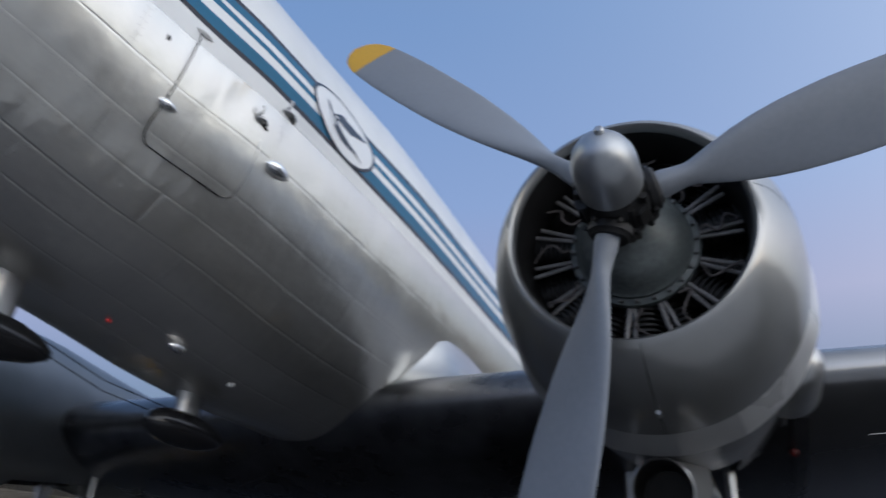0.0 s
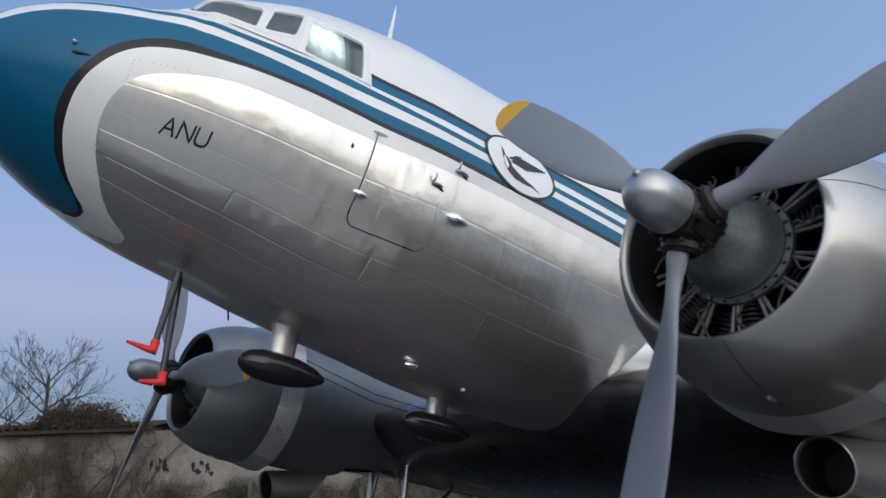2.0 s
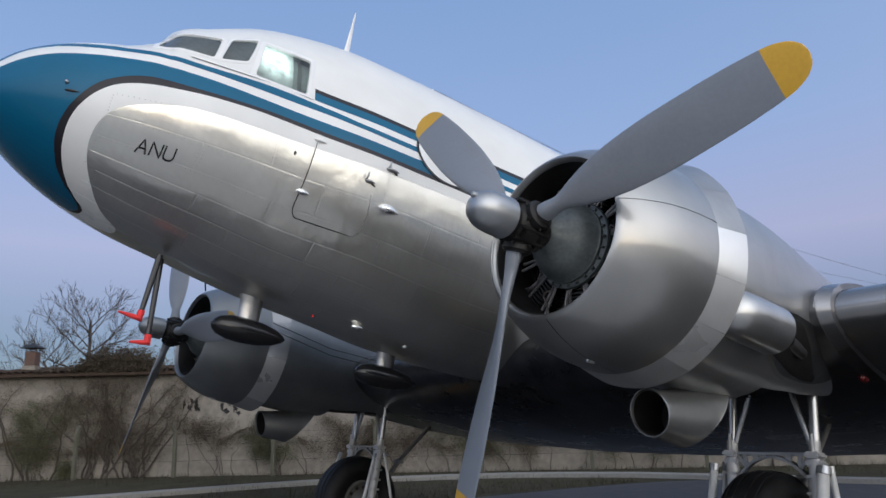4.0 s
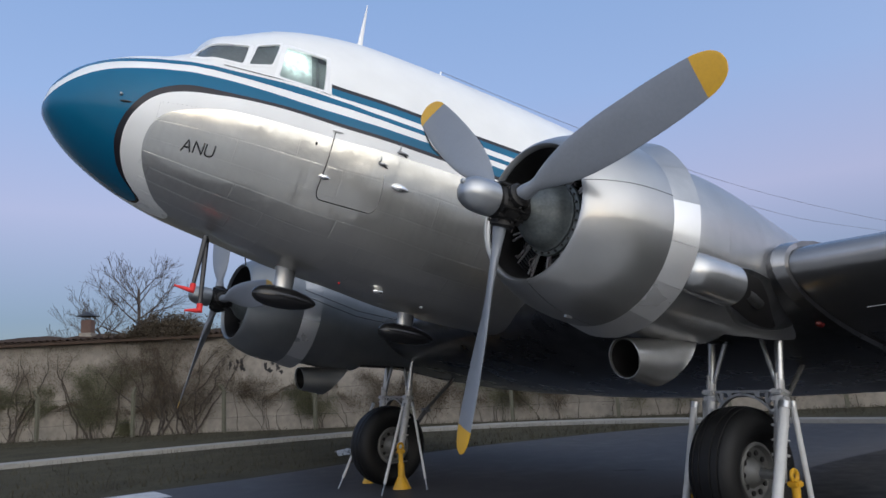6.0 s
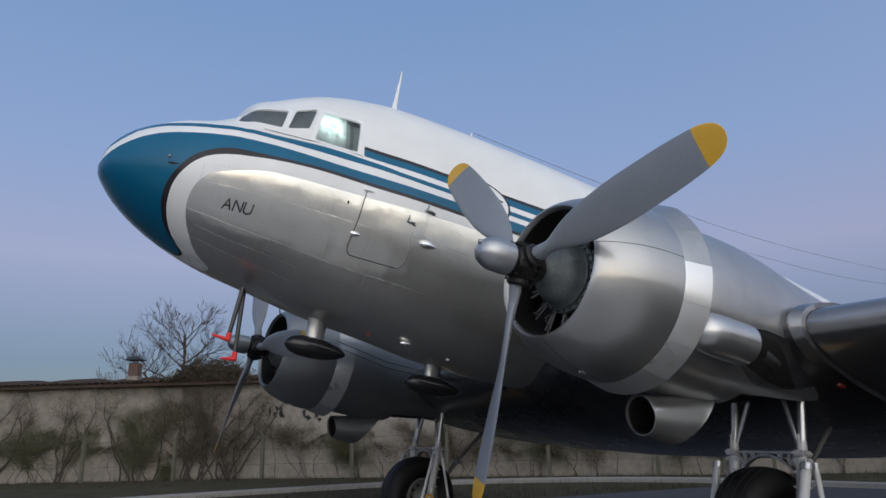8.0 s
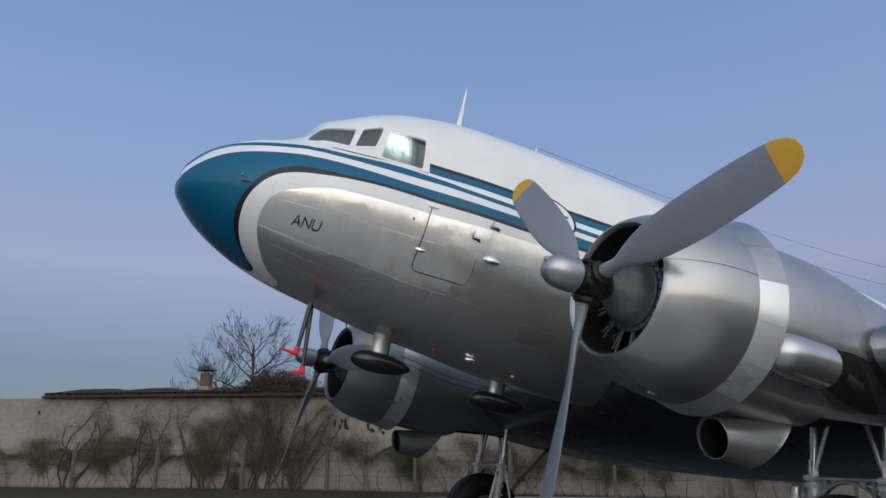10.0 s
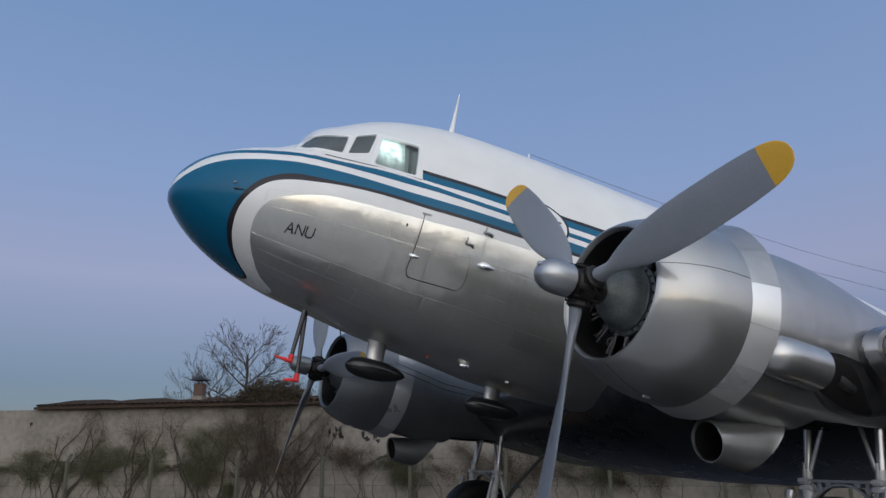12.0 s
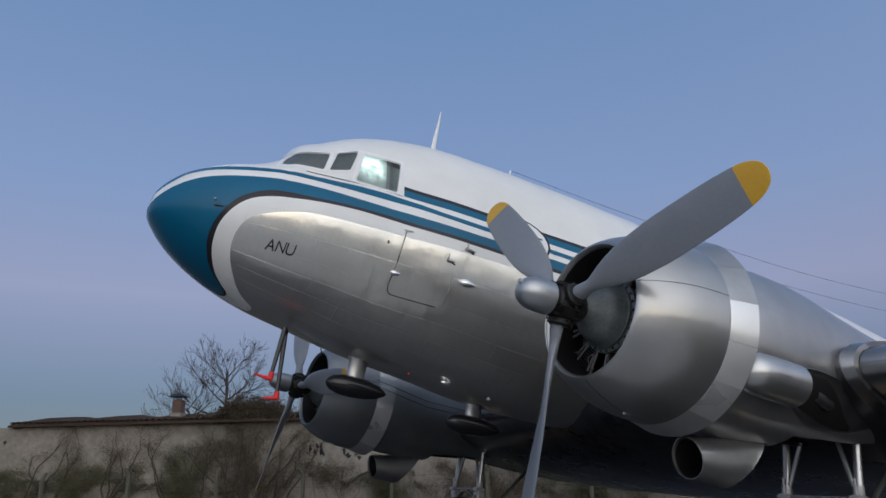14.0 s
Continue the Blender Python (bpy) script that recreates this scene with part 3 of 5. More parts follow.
# grey screens behind the front panes, pale blind and glowing panel behind the side pane
SCREEN = material("grey_window_screen", (.20, .22, .23), .6, 0, 4, .25)
BLIND = material("pale_blind", (.26, .30, .29), .45, 0, 9, .3, .5, 12)
GLOW_PANEL = material("glowing_panel_glass", (.45, .52, .50), .4)


def panel_glow(m):
    """The panel glows most near its middle and fades to its edge, uneven with noise."""
    nt, b = m.node_tree, m.node_tree.nodes["Principled BSDF"]
    co, where, ball, crease = (nt.nodes.new("ShaderNode" + k) for k in ("TexCoord", "Mapping", "TexGradient", "TexNoise"))
    ball.gradient_type = "SPHERICAL"
    where.inputs["Location"].default_value = (3.05, 0, -5.45)
    where.inputs["Scale"].default_value = (3.35, 0, 3.45)
    crease.inputs["Scale"].default_value, crease.inputs["Detail"].default_value = 9, 3
    nt.links.new(co.outputs["Object"], where.inputs["Vector"])
    nt.links.new(where.outputs[0], ball.inputs["Vector"])
    nt.links.new(co.outputs["Object"], crease.inputs["Vector"])
    edge, power = nt.nodes.new("ShaderNodeMath"), nt.nodes.new("ShaderNodeMath")
    edge.operation, power.operation = "MULTIPLY", "POWER"
    nt.links.new(ball.outputs["Fac"], edge.inputs[0])
    nt.links.new(crease.outputs["Fac"], edge.inputs[1])
    nt.links.new(edge.outputs[0], power.inputs[0])
    power.inputs[1].default_value = 2.3
    gain = nt.nodes.new("ShaderNodeMath")
    gain.operation = "MULTIPLY"
    gain.inputs[1].default_value = 9.0
    nt.links.new(power.outputs[0], gain.inputs[0])
    b.inputs["Emission Color"].default_value = (.80, 1.0, .96, 1)
    nt.links.new(gain.outputs[0], b.inputs["Emission Strength"])


panel_glow(GLOW_PANEL)
for w in WINDOWS[:2]:
    bm = bmesh.new()
    c = [sum(p[k] for p in w) / 4 for k in (0, 1)]
    rows = []
    for u in (0, .25, .5, .75, 1):
        a, d = [w[0][k] + (w[1][k] - w[0][k]) * u for k in (0, 1)], [w[3][k] + (w[2][k] - w[3][k]) * u for k in (0, 1)]
        rows.append([skin_at(*[c[k] + 1.06 * (a[k] + (d[k] - a[k]) * v - c[k]) for k in (0, 1)], -.05) for v in (0, .25, .5, .75, 1)])
    grid(bm, rows)
    part("window_screen", bm, SCREEN, airliner, "grey screen behind the cockpit glass")
bm = bmesh.new()
rows = []
for i in range(25):
    x = -1.14 + .54 * i / 24
    rows.append([Vector((x, skin_at(x, z, -.16).y + .018 * math.sin(i * 1.25), z)) for z in [1.16 + .05 * k for k in range(11)]])
grid(bm, rows)
part("window_blind", bm, BLIND, airliner, "pale creased blind behind the side window")
# added glowing panel that gives the side pane its bright patch
bm = bmesh.new()
rows = []
for i in range(15):
    x = -1.09 + .33 * i / 14
    rows.append([Vector((x, skin_at(x, z, -.085).y + .006 * math.sin(i * 1.9), z)) for z in [1.30 + .042 * k for k in range(11)]])
grid(bm, rows)
part("glow_panel", bm, GLOW_PANEL, airliner, "glowing greenish-white panel added behind the side window")
for x, z in ((-1.045, 1.615), (-1.085, 1.36)):
    bm = bmesh.new()
    p = skin_at(x, z, -.03)
    tube(bm, [p, p + Vector((0, .04, 0))], .016, 10)
    part("window_catch", bm, DARK, airliner)

# masts and wires on the roof
bm = bmesh.new()
grid(bm, [[(x + c * math.cos(q), .012 * t * math.sin(q), z) for q in [2 * math.pi * k / 12 for k in range(12)]] for z, x, c, t in ((2.33, .05, .04, 1.6), (2.6, .062, .027, 1.2), (2.9, .077, .013, .8), (3.03, .083, .005, .4))], wrap=True)
part("radio_mast", bm, WHITE, airliner, "tapered white radio mast on the roof")
bm = bmesh.new()
tube(bm, [(1.10, -.04, 2.42), (1.12, -.04, 2.61)], [.022, .008], 8)
part("wire_post", bm, WHITE, airliner)
WIRE = material("dark_wire", (.12, .12, .125), .6)
for pts in ([(1.12, -.04, 2.61), (3.44, -.03, 2.705), (6.74, -.03, 2.94), (10.6, -.02, 3.49), (15.6, 0, 4.36)], [(5.4, -.25, 2.42), (6.5, -.2, 2.54), (8.9, -.12, 2.87), (11.86, -.06, 3.44), (15.3, 0, 4.1)]):
    bm = bmesh.new()
    tube(bm, smooth_path(pts, 5), .0032, 5)
    part("antenna_wire", bm, WIRE, airliner, "thin dark antenna wire")
# fin that carries the wires
bm = bmesh.new()
rows = []
for z, le, te, th in ((1.6, 12.6, 16.6, .16), (2.3, 13.4, 16.9, .14), (3.2, 14.2, 16.95, .11), (3.9, 14.8, 16.7, .08), (4.25, 15.3, 16.3, .05), (4.36, 15.6, 15.9, .02)):
    rows.append([((le + te) / 2 - (te - le) / 2 * math.cos(q), th * math.sin(q) * (1 + .5 * math.cos(q)), z) for q in [2 * math.pi * k / 28 for k in range(28)]])
vs = grid(bm, rows, wrap=True)
cap(bm, vs[-1])
part("fin", bm, WHITE, airliner, "tall rounded tail fin")
# belly pods on struts, probes with red covers, small belly fittings
for x, y, z, ln, r, top in ((-.36, 0, -.40, .66, .115, -.11), (1.08, .05, -.505, .70, .115, -.26)):
    bm = bmesh.new()
    prof = [(0, .002), (.02, .045), (.06, .08), (.15, .108), (.28, .115), (.42, .105), (.55, .075), (.63, .035), (.66, .004)]
    lathe(bm, [(px * ln / .66 - ln / 2, pr * r / .115) for px, pr in prof], 32, (x, y, z), .92)
    part("antenna_pod", bm, BLACK, airliner, "glossy black teardrop antenna pod below the belly")
    bm = bmesh.new()
    grid(bm, [[(x - .03 + c * math.cos(q), y + c * .6 * math.sin(q), zz) for q in [2 * math.pi * k / 24 for k in range(24)]] for zz, c in ((top + .05, .15), (top + .01, .125), (top - .03, .10), (z + .08, .092), (z, .09))], wrap=True)
    part("pod_strut", bm, ALU_DULL, airliner, "polished streamlined strut")
for base, foot, tip in (((-1.235, -.13, -.02), (-1.278, -.16, -.53), (-1.43, -.16, -.515)), ((-1.20, -.05, -.02), (-1.165, -.10, -.68), (-1.29, -.10, -.70))):
    bm = bmesh.new()
    b, f, t = Vector(base), Vector(foot), Vector(tip)
    grid(bm, [[p + Vector((.022 * s * math.cos(q), .011 * s * math.sin(q), 0)) for q in [2 * math.pi * k / 12 for k in range(12)]] for p, s in ((b, 1.1), (b.lerp(f, .5), 1), (f, .85))], wrap=True)
    mast = part("probe_mast", bm, BLACK, airliner, "black probe mast under the nose")
    bm = bmesh.new()
    up = (b - f).normalized()
    tube(bm, [f + up * .06, f - up * .005, f + (t - f) * .25, t], [.026, .028, .02, .008], 10)
    part("probe_cover", bm, RED, mast, "red cloth cover with a streamer")
bm = bmesh.new()
lathe(bm, [(-.05, .001), (-.03, .022), (.02, .03), (.05, .026), (.06, .001)], 14, (.465, -.30, -.20))
part("belly_vent", bm, ALU_BRIGHT, airliner, "small metal vent below the belly")
bm = bmesh.new()
bmesh.ops.create_icosphere(bm, subdivisions=2, radius=.024, matrix=Matrix.Translation((1.027, -.26, -.24)))
part("belly_lamp", bm, WHITE, airliner, "small white lamp below the belly")
bm = bmesh.new()
bmesh.ops.create_icosphere(bm, subdivisions=2, radius=.012, matrix=Matrix.Translation((.108, -.162, -.172)))
part("belly_beacon", bm, RED, airliner, "small red lens below the belly")
bm = bmesh.new()
tube(bm, [(-.72, .25, BOT(-.72) + .04), (-.70, .25, BOT(-.72) - .03)], .006, 6)
part("drain_mast", bm, DARK, airliner)
for z in (-.30, -.36):
    bm = bmesh.new()
    tube(bm, [(-.05, .25, z + .08), (.6, .3, z - .01), (1.4, .4, z)], .0035, 5)
    part("belly_wire", bm, DARK, airliner)


def nacelle(side, y, hub, tips, blades):
    """The engine of one side: cowling, cowl flaps, fairing, engine, propeller, oil cooler and exhaust shroud."""
    zc = .02
    bm = bmesh.new()
    prof = [(.55, .462), (.40, .466), (.30, .473), (.24, .481), (.21, .491), (.200, .502), (.205, .515), (.225, .533), (.26, .556), (.32, .59), (.40, .625), (.50, .66), (.60, .682), (.72, .698), (.84, .705), (.885, .706), (.892, .70), (.885, .693), (.6, .65)]
    lathe(bm, prof, 96, (0, y, zc))
    # inner wall near black: the shade inside the cowling put into its colour
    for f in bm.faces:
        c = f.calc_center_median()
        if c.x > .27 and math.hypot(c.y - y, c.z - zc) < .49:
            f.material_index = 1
    cowl = part("engine_cowling", bm, [ALU if side < 0 else SHADED_ALU, SOOT_AND_SHADE], airliner, "polished round aluminium engine cowling")
    for ang in (12, 168, 268):
        bm = bmesh.new()
        a = radians(ang)
        pts = [(x, r + .0015) for x, r in prof[6:16]]
        grid(bm, [[(x, y + r * math.cos(a + o), zc + r * math.sin(a + o)) for o in (-.0028, .0028)] for x, r in pts])
        part("cowling_seam", bm, BLACK, cowl, "", False)
        if ang == 268:
            bm = bmesh.new()
            box(bm, (.60, y + .688 * math.cos(a), zc + .688 * math.sin(a)), (.07, .02, .02), Matrix.Rotation(a, 3, "X"), .005)
            part("cowling_latch", bm, STEEL, cowl)
    bm = bmesh.new()
    for k in range(110):
        a = 2 * math.pi * k / 110
        e = Vector((0, math.cos(a), math.sin(a)))
        dot(bm, Vector((.862, y, zc)) + e * .7065, e, .005, .002)
    for a in (radians(12), radians(168), radians(268)):
        for k in range(16):
            x = .34 + .032 * k
            for s in (-.028, .028):
                e = Vector((0, math.cos(a + s), math.sin(a + s)))
                dot(bm, Vector((x, y, zc)) + e * (float(np.interp(x, [p[0] for p in prof[7:16]], [p[1] for p in prof[7:16]])) + .0005), e, .0045, .002)
    tagged(part("rivets", bm, ALU_SHROUD, cowl, "rows of small round rivets"), kind="stuff")
    # cowl flaps, each a bent plate; reflected glow and sky are put into their tones
    n = 15
    for k in range(n):
        mid, half = radians(182 + 24 * k), radians(12)
        bm = bmesh.new()
        rows = []
        for x, r, flat, swing in ((.86, .699, 0, 0), (.90, .709, .1, .08), (.97, .722, .35, .35), (1.05, .735, .6, .72), (1.115, .742, .7, 1), (1.119, .736, .7, 1), (1.05, .727, .6, .72), (.90, .69, 0, .08)):
            row = []
            for j in range(9):
                q = (half - .002) * (j / 4 - 1)
                away = (math.degrees(mid + q) - 112 + 180) % 360 - 180
                lift = .014 + .046 * math.exp(-(away / 34) ** 2)
                # a sheet bent less than the ring that it closes
                rr = (r + swing * lift) * ((1 - flat) + flat * (math.cos(half * .62) / math.cos(q * .62)))
                row.append((x, y + rr * math.cos(mid + q), zc + rr * math.sin(mid + q)))
            rows.append(row)
        grid(bm, rows)
        part("cowl_flap", bm, FLAP_BRIGHT if k == 0 else FLAP_MID if k < 3 else FLAP if k < 9 else ALU_DULL, cowl, "cowl flap with the reflected glow put into its bright metal" if k == 0 else "bare metal cowl flap")
    # fairing that runs back over the wing
    secs = [(.80, .60, .58, .60), (1.15, .655, .62, .66), (1.3, .665, .655, .67), (1.6, .655, .705, .68), (1.9, .63, .715, .67), (2.2, .60, .70, .65), (2.4, .585, .675, .62), (2.6, .56, .65, .60), (3.0, .53, .60, .54), (4.0, .46, .48, .30), (5.0, .32, .30, .30), (5.9, .14, .16, .2), (6.3, .02, .05, .05)]
    W, U, D = (curve([(s[0], s[k]) for s in secs]) for k in (1, 2, 3))

    def body_row(x, lift=0.0, n=64):
        return [(x, y + (W(x) + lift) * math.copysign(abs(math.cos(a)) ** .92, math.cos(a)), ((U(x) if math.sin(a) > 0 else D(x)) + lift) * math.copysign(abs(math.sin(a)) ** .92, math.sin(a)) + zc) for a in [2 * math.pi * j / n for j in range(n)]]
    bm = bmesh.new()
    xs = [.8 + .05 * k for k in range(111)]

    def well(i, j):
        a = 360 * (j + .5) / 64
        return 2.0 < xs[i] < 3.6 and 244 < a < 296
    vs = grid(bm, [body_row(x) for x in xs], wrap=True, skip=well)
    cap(bm, vs[-1])
    fairing = part("nacelle_fairing", bm, ALU_DULL if side < 0 else SHADED_ALU, airliner, "aluminium nacelle fairing with an open wheel well")
    for x in (1.62, 2.15):
        bm = bmesh.new()
        grid(bm, [body_row(x, .0012), body_row(x + .005, .0012)], wrap=True)
        part("fairing_seam", bm, ALU, fairing)
    bm = bmesh.new()
    grid(bm, [[(x, y + .46 * math.cos(a), -.15 + .2 * math.sin(a)) for a in [math.pi * j / 12 for j in range(13)]] for x in (1.98, 3.65)])
    part("wheel_well", bm, DARK, fairing, "dark wheel well lining")
    # exhaust shroud on the outboard side, cut off at the rear, and the pipe behind it
    o = side
    ex = Vector((0, y + o * .585, -.285))
    bm = bmesh.new()
    lathe(bm, [(1.11, .002), (1.115, .045), (1.135, .09), (1.18, .13), (1.25, .152), (1.35, .158), (1.68, .160), (1.684, .150), (1.27, .140)], 36, ex)
    part("exhaust_shroud", bm, ALU_SHROUD, fairing, "rounded metal exhaust shroud open at the back")
    def flank(x, z, lift):
        q = min(abs(z - zc) / D(x), .999) ** (1 / .92)
        return Vector((x, y + o * (W(x) * math.sqrt(1 - q * q) ** .92 + lift), z))
    # trough behind the shroud: grimed plate with a raised lip, black sheet as the opening, and the pipe's end
    def lens(high, low, x0, x1, lifts):
        rows = []
        for k in range(19):
            x = x0 + (x1 - x0) * k / 18
            rows.append([flank(x, high(x) + (low(x) - high(x)) * v, lf) for v, lf in lifts])
        grid(bm, rows)
    bm = bmesh.new()
    lens(curve([(1.60, -.20), (1.75, -.14), (2.0, -.11), (2.4, -.12), (2.65, -.18), (2.80, -.27), (2.86, -.34)]), curve([(1.60, -.36), (1.8, -.44), (2.1, -.50), (2.5, -.475), (2.75, -.42), (2.86, -.36)]), 1.60, 2.86, ((0, 0), (.03, .016), (.10, .006), (.3, .005), (.5, .005), (.7, .005), (.90, .006), (.97, .018), (1, 0)))
    trough = part("exhaust_trough", bm, STRIP_GRIME, fairing, "oil-grimed metal exhaust trough")
    # flat sheet on the plate; the shade of a deep opening is its colour
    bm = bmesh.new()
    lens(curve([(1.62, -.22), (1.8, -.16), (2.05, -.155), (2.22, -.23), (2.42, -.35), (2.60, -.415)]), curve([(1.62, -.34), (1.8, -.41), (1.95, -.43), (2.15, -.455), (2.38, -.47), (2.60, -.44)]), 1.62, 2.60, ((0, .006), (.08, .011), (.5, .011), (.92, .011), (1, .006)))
    part("trough_opening", bm, SOOT_AND_SHADE, trough, "sooty black sheet painted as the dark of the trough's opening")
    bm = bmesh.new()
    p, q = flank(1.98, -.285, -.03), flank(2.17, -.335, .016)
    tube(bm, [p, p.lerp(q, .5), q], [.050, .048, .040], 18, False)
    pipe = part("exhaust_pipe", bm, STRIP_GRIME, fairing, "heat-stained exhaust pipe end")
    bm = bmesh.new()
    tube(bm, [p.lerp(q, .9), q - (q - p) * .01], [.036, .036], 16)
    part("pipe_mouth", bm, SOOT_AND_SHADE, pipe, "black mouth of the pipe")
    # oil cooler duct below
    bm = bmesh.new()
    rows = []
    # station, half width, half height, height, rake of the mouth and of the outlet
    for x, ry, rz, z, rake in ((1.62, .13, .13, -.84, -.02), (1.42, .136, .136, -.85, -.035), (1.325, .140, .140, -.855, -.04), (1.300, .145, .145, -.855, -.04), (1.302, .152, .152, -.855, -.04), (1.34, .158, .158, -.853, -.035), (1.45, .168, .168, -.847, -.02), (1.58, .178, .187, -.835, 0), (1.68, .188, .215, -.815, .05), (1.77, .195, .240, -.79, .10), (1.835, .20, .258, -.765, .15), (1.87, .208, .268, -.75, .18), (1.87, .20, .260, -.75, .18), (1.77, .17, .20, -.77, .10)):
        rows.append([(x + rake * math.sin(q), y + .06 + ry * math.cos(q), z + rz * math.sin(q)) for q in [2 * math.pi * k / 40 for k in range(40)]])
    vs = grid(bm, rows, wrap=True)
    cap(bm, vs[0])
    cap(bm, vs[-1])
    # inner faces and end caps get the duct's inside shade as near-black colour
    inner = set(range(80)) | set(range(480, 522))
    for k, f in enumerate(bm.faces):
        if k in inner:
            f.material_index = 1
    part("oil_cooler_duct", bm, [ALU_SHROUD if side < 0 else SHADED_ALU, SOOT_AND_SHADE], fairing, "round open oil cooler intake below the nacelle")
    # air scoop on top
    bm = bmesh.new()
    rows = []
    for x, h, w in ((.70, -.02, .16), (.78, .03, .19), (.88, .062, .21), (1.0, .085, .215), (1.12, .095, .21), (1.20, .075, .20), (1.26, .03, .18), (1.32, -.04, .14)):
        rows.append([(x, y + w * math.cos(a), zc + .60 + (h + .10) * math.sin(a)) for a in [math.pi * j / 14 for j in range(15)]])
    grid(bm, rows)
    part("air_scoop", bm, ALU_DULL, fairing, "low air scoop on top of the nacelle")
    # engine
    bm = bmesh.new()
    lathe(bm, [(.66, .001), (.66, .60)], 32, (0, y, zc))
    engine = part("engine", bm, SOOT_AND_SHADE, airliner, "dark radial engine behind the propeller")
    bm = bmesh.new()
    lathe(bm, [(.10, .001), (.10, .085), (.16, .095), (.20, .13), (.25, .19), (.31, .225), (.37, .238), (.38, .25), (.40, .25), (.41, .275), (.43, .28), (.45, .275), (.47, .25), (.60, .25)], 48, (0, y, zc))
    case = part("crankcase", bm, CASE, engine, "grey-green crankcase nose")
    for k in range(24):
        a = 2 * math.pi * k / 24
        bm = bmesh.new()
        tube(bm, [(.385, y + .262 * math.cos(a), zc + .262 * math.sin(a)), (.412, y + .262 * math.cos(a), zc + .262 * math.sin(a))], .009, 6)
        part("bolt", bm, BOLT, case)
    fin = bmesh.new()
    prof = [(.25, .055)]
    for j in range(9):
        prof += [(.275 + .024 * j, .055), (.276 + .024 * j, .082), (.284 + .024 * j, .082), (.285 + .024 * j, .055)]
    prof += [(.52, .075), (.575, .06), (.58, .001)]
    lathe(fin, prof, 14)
    fin_mesh = mesh("cylinder", fin, SOOT_AND_SHADE)
    for row, off in ((.52, 0), (.60, .5)):
        for k in range(7):
            a = 2 * math.pi * (k + off) / 7 + .2
            cyl = new("cylinder", fin_mesh)
            cyl.parent = engine
            cyl.matrix_local = Matrix.Translation((row, y, zc)) @ Matrix.Rotation(a, 4, "X") @ Matrix.Rotation(radians(90), 4, "Z")
    for k in range(14):
        a = 2 * math.pi * k / 14 + .33
        for d, r1, mat in ((-.045, .46, PUSHROD), (.05, .45, PUSHROD)):
            p, q = a + d * .7, a + d
            bm = bmesh.new()
            tube(bm, [(.44, y + .25 * math.cos(p), zc + .25 * math.sin(p)), (.45, y + r1 * math.cos(q), zc + r1 * math.sin(q))], .0105, 8)
            part("pushrod_tube", bm, mat, engine)
    rr = random.Random(7)
    for k in range(11):
        a = 2 * math.pi * k / 11 + .1
        bm = bmesh.new()
        pts = [Vector((.42, y + .285 * math.cos(a), zc + .285 * math.sin(a)))]
        for j in range(4):
            b = a + rr.uniform(-.16, .16)
            pts.append(Vector((.40 + .03 * rr.random(), y + (.31 + .045 * j) * math.cos(b), zc + (.31 + .045 * j) * math.sin(b))))
        tube(bm, smooth_path(pts, 4), .006, 6)
        part("ignition_lead", bm, LEAD, engine)
    # propeller
    bm = bmesh.new()
    lathe(bm, [(-.16, .001), (-.16, .09), (-.13, .105), (-.10, .10), (-.08, .118), (-.05, .128), (.05, .128), (.07, .118), (.09, .10), (.13, .105), (.15, .09), (.17, .08)], 28, hub)
    for ang in blades:
        a = radians(ang)
        e = Vector((0, math.cos(a), math.sin(a)))
        tube(bm, [hub + e * .05, hub + e * .118, hub + e * .122, hub + e * .150, hub + e * .154, hub + e * .165], [.082, .080, .088, .088, .078, .070], 18)
        for k in range(6):
            q = 2 * math.pi * k / 6
            f = e.cross(Vector((1, 0, 0))) * math.cos(q) + Vector((1, 0, 0)) * math.sin(q)
            tube(bm, [hub + e * .125 + f * .088, hub + e * .125 + f * .104], .010, 6)
    prop = part("propeller", bm, SOOT_AND_SHADE, airliner, "three-bladed propeller with grey blades and yellow tips")
    for ang in blades:
        a = radians(ang + 60)
        e = Vector((0, math.cos(a), math.sin(a)))
        bm = bmesh.new()
        box(bm, hub + e * .115 + Vector((-.03, 0, 0)), (.11, .07, .06), Matrix.Rotation(a, 3, "X"), .008)
        for k in (-1, 1):
            f = e.cross(Vector((1, 0, 0))) * .035 * k
            tube(bm, [hub + e * .125 + f + Vector((-.12, 0, 0)), hub + e * .125 + f + Vector((.10, 0, 0))], .013, 8)
            box(bm, hub + e * .118 + f * 1.6 + Vector((.07, 0, 0)), (.04, .035, .05), Matrix.Rotation(a, 3, "X"), .006)
        part("pitch_bracket", bm, SOOT_AND_SHADE, prop)
    bm = bmesh.new()
    lathe(bm, [(-.405, .001), (-.403, .027), (-.39, .055), (-.365, .084), (-.33, .104), (-.29, .117), (-.22, .122), (-.14, .122), (-.135, .117), (-.15, .10)], 48, hub)
    dome = part("hub_dome", bm, DOME if side < 0 else SHADED_ALU, prop, "rounded grey metal hub dome")
    bm = bmesh.new()
    lathe(bm, [(-.425, .001), (-.425, .010), (-.417, .018), (-.37, .020)], 14, hub + Vector((.014, -.012, .052)))
    part("dome_plug", bm, STEEL, dome)
    CH = curve([(.08, .10), (.13, .112), (.19, .112), (.24, .10), (.29, .092), (.36, .130), (.50, .212), (.70, .282), (1.0, .318), (1.3, .312), (1.52, .287), (1.62, .262), (1.69, .215), (1.735, .145), (1.755, .075), (1.76, .02)])
    TH = curve([(.08, .10), (.13, .112), (.19, .112), (.24, .10), (.29, .088), (.36, .076), (.50, .064), (.70, .05), (1.0, .036), (1.3, .025), (1.55, .018), (1.76, .008)])
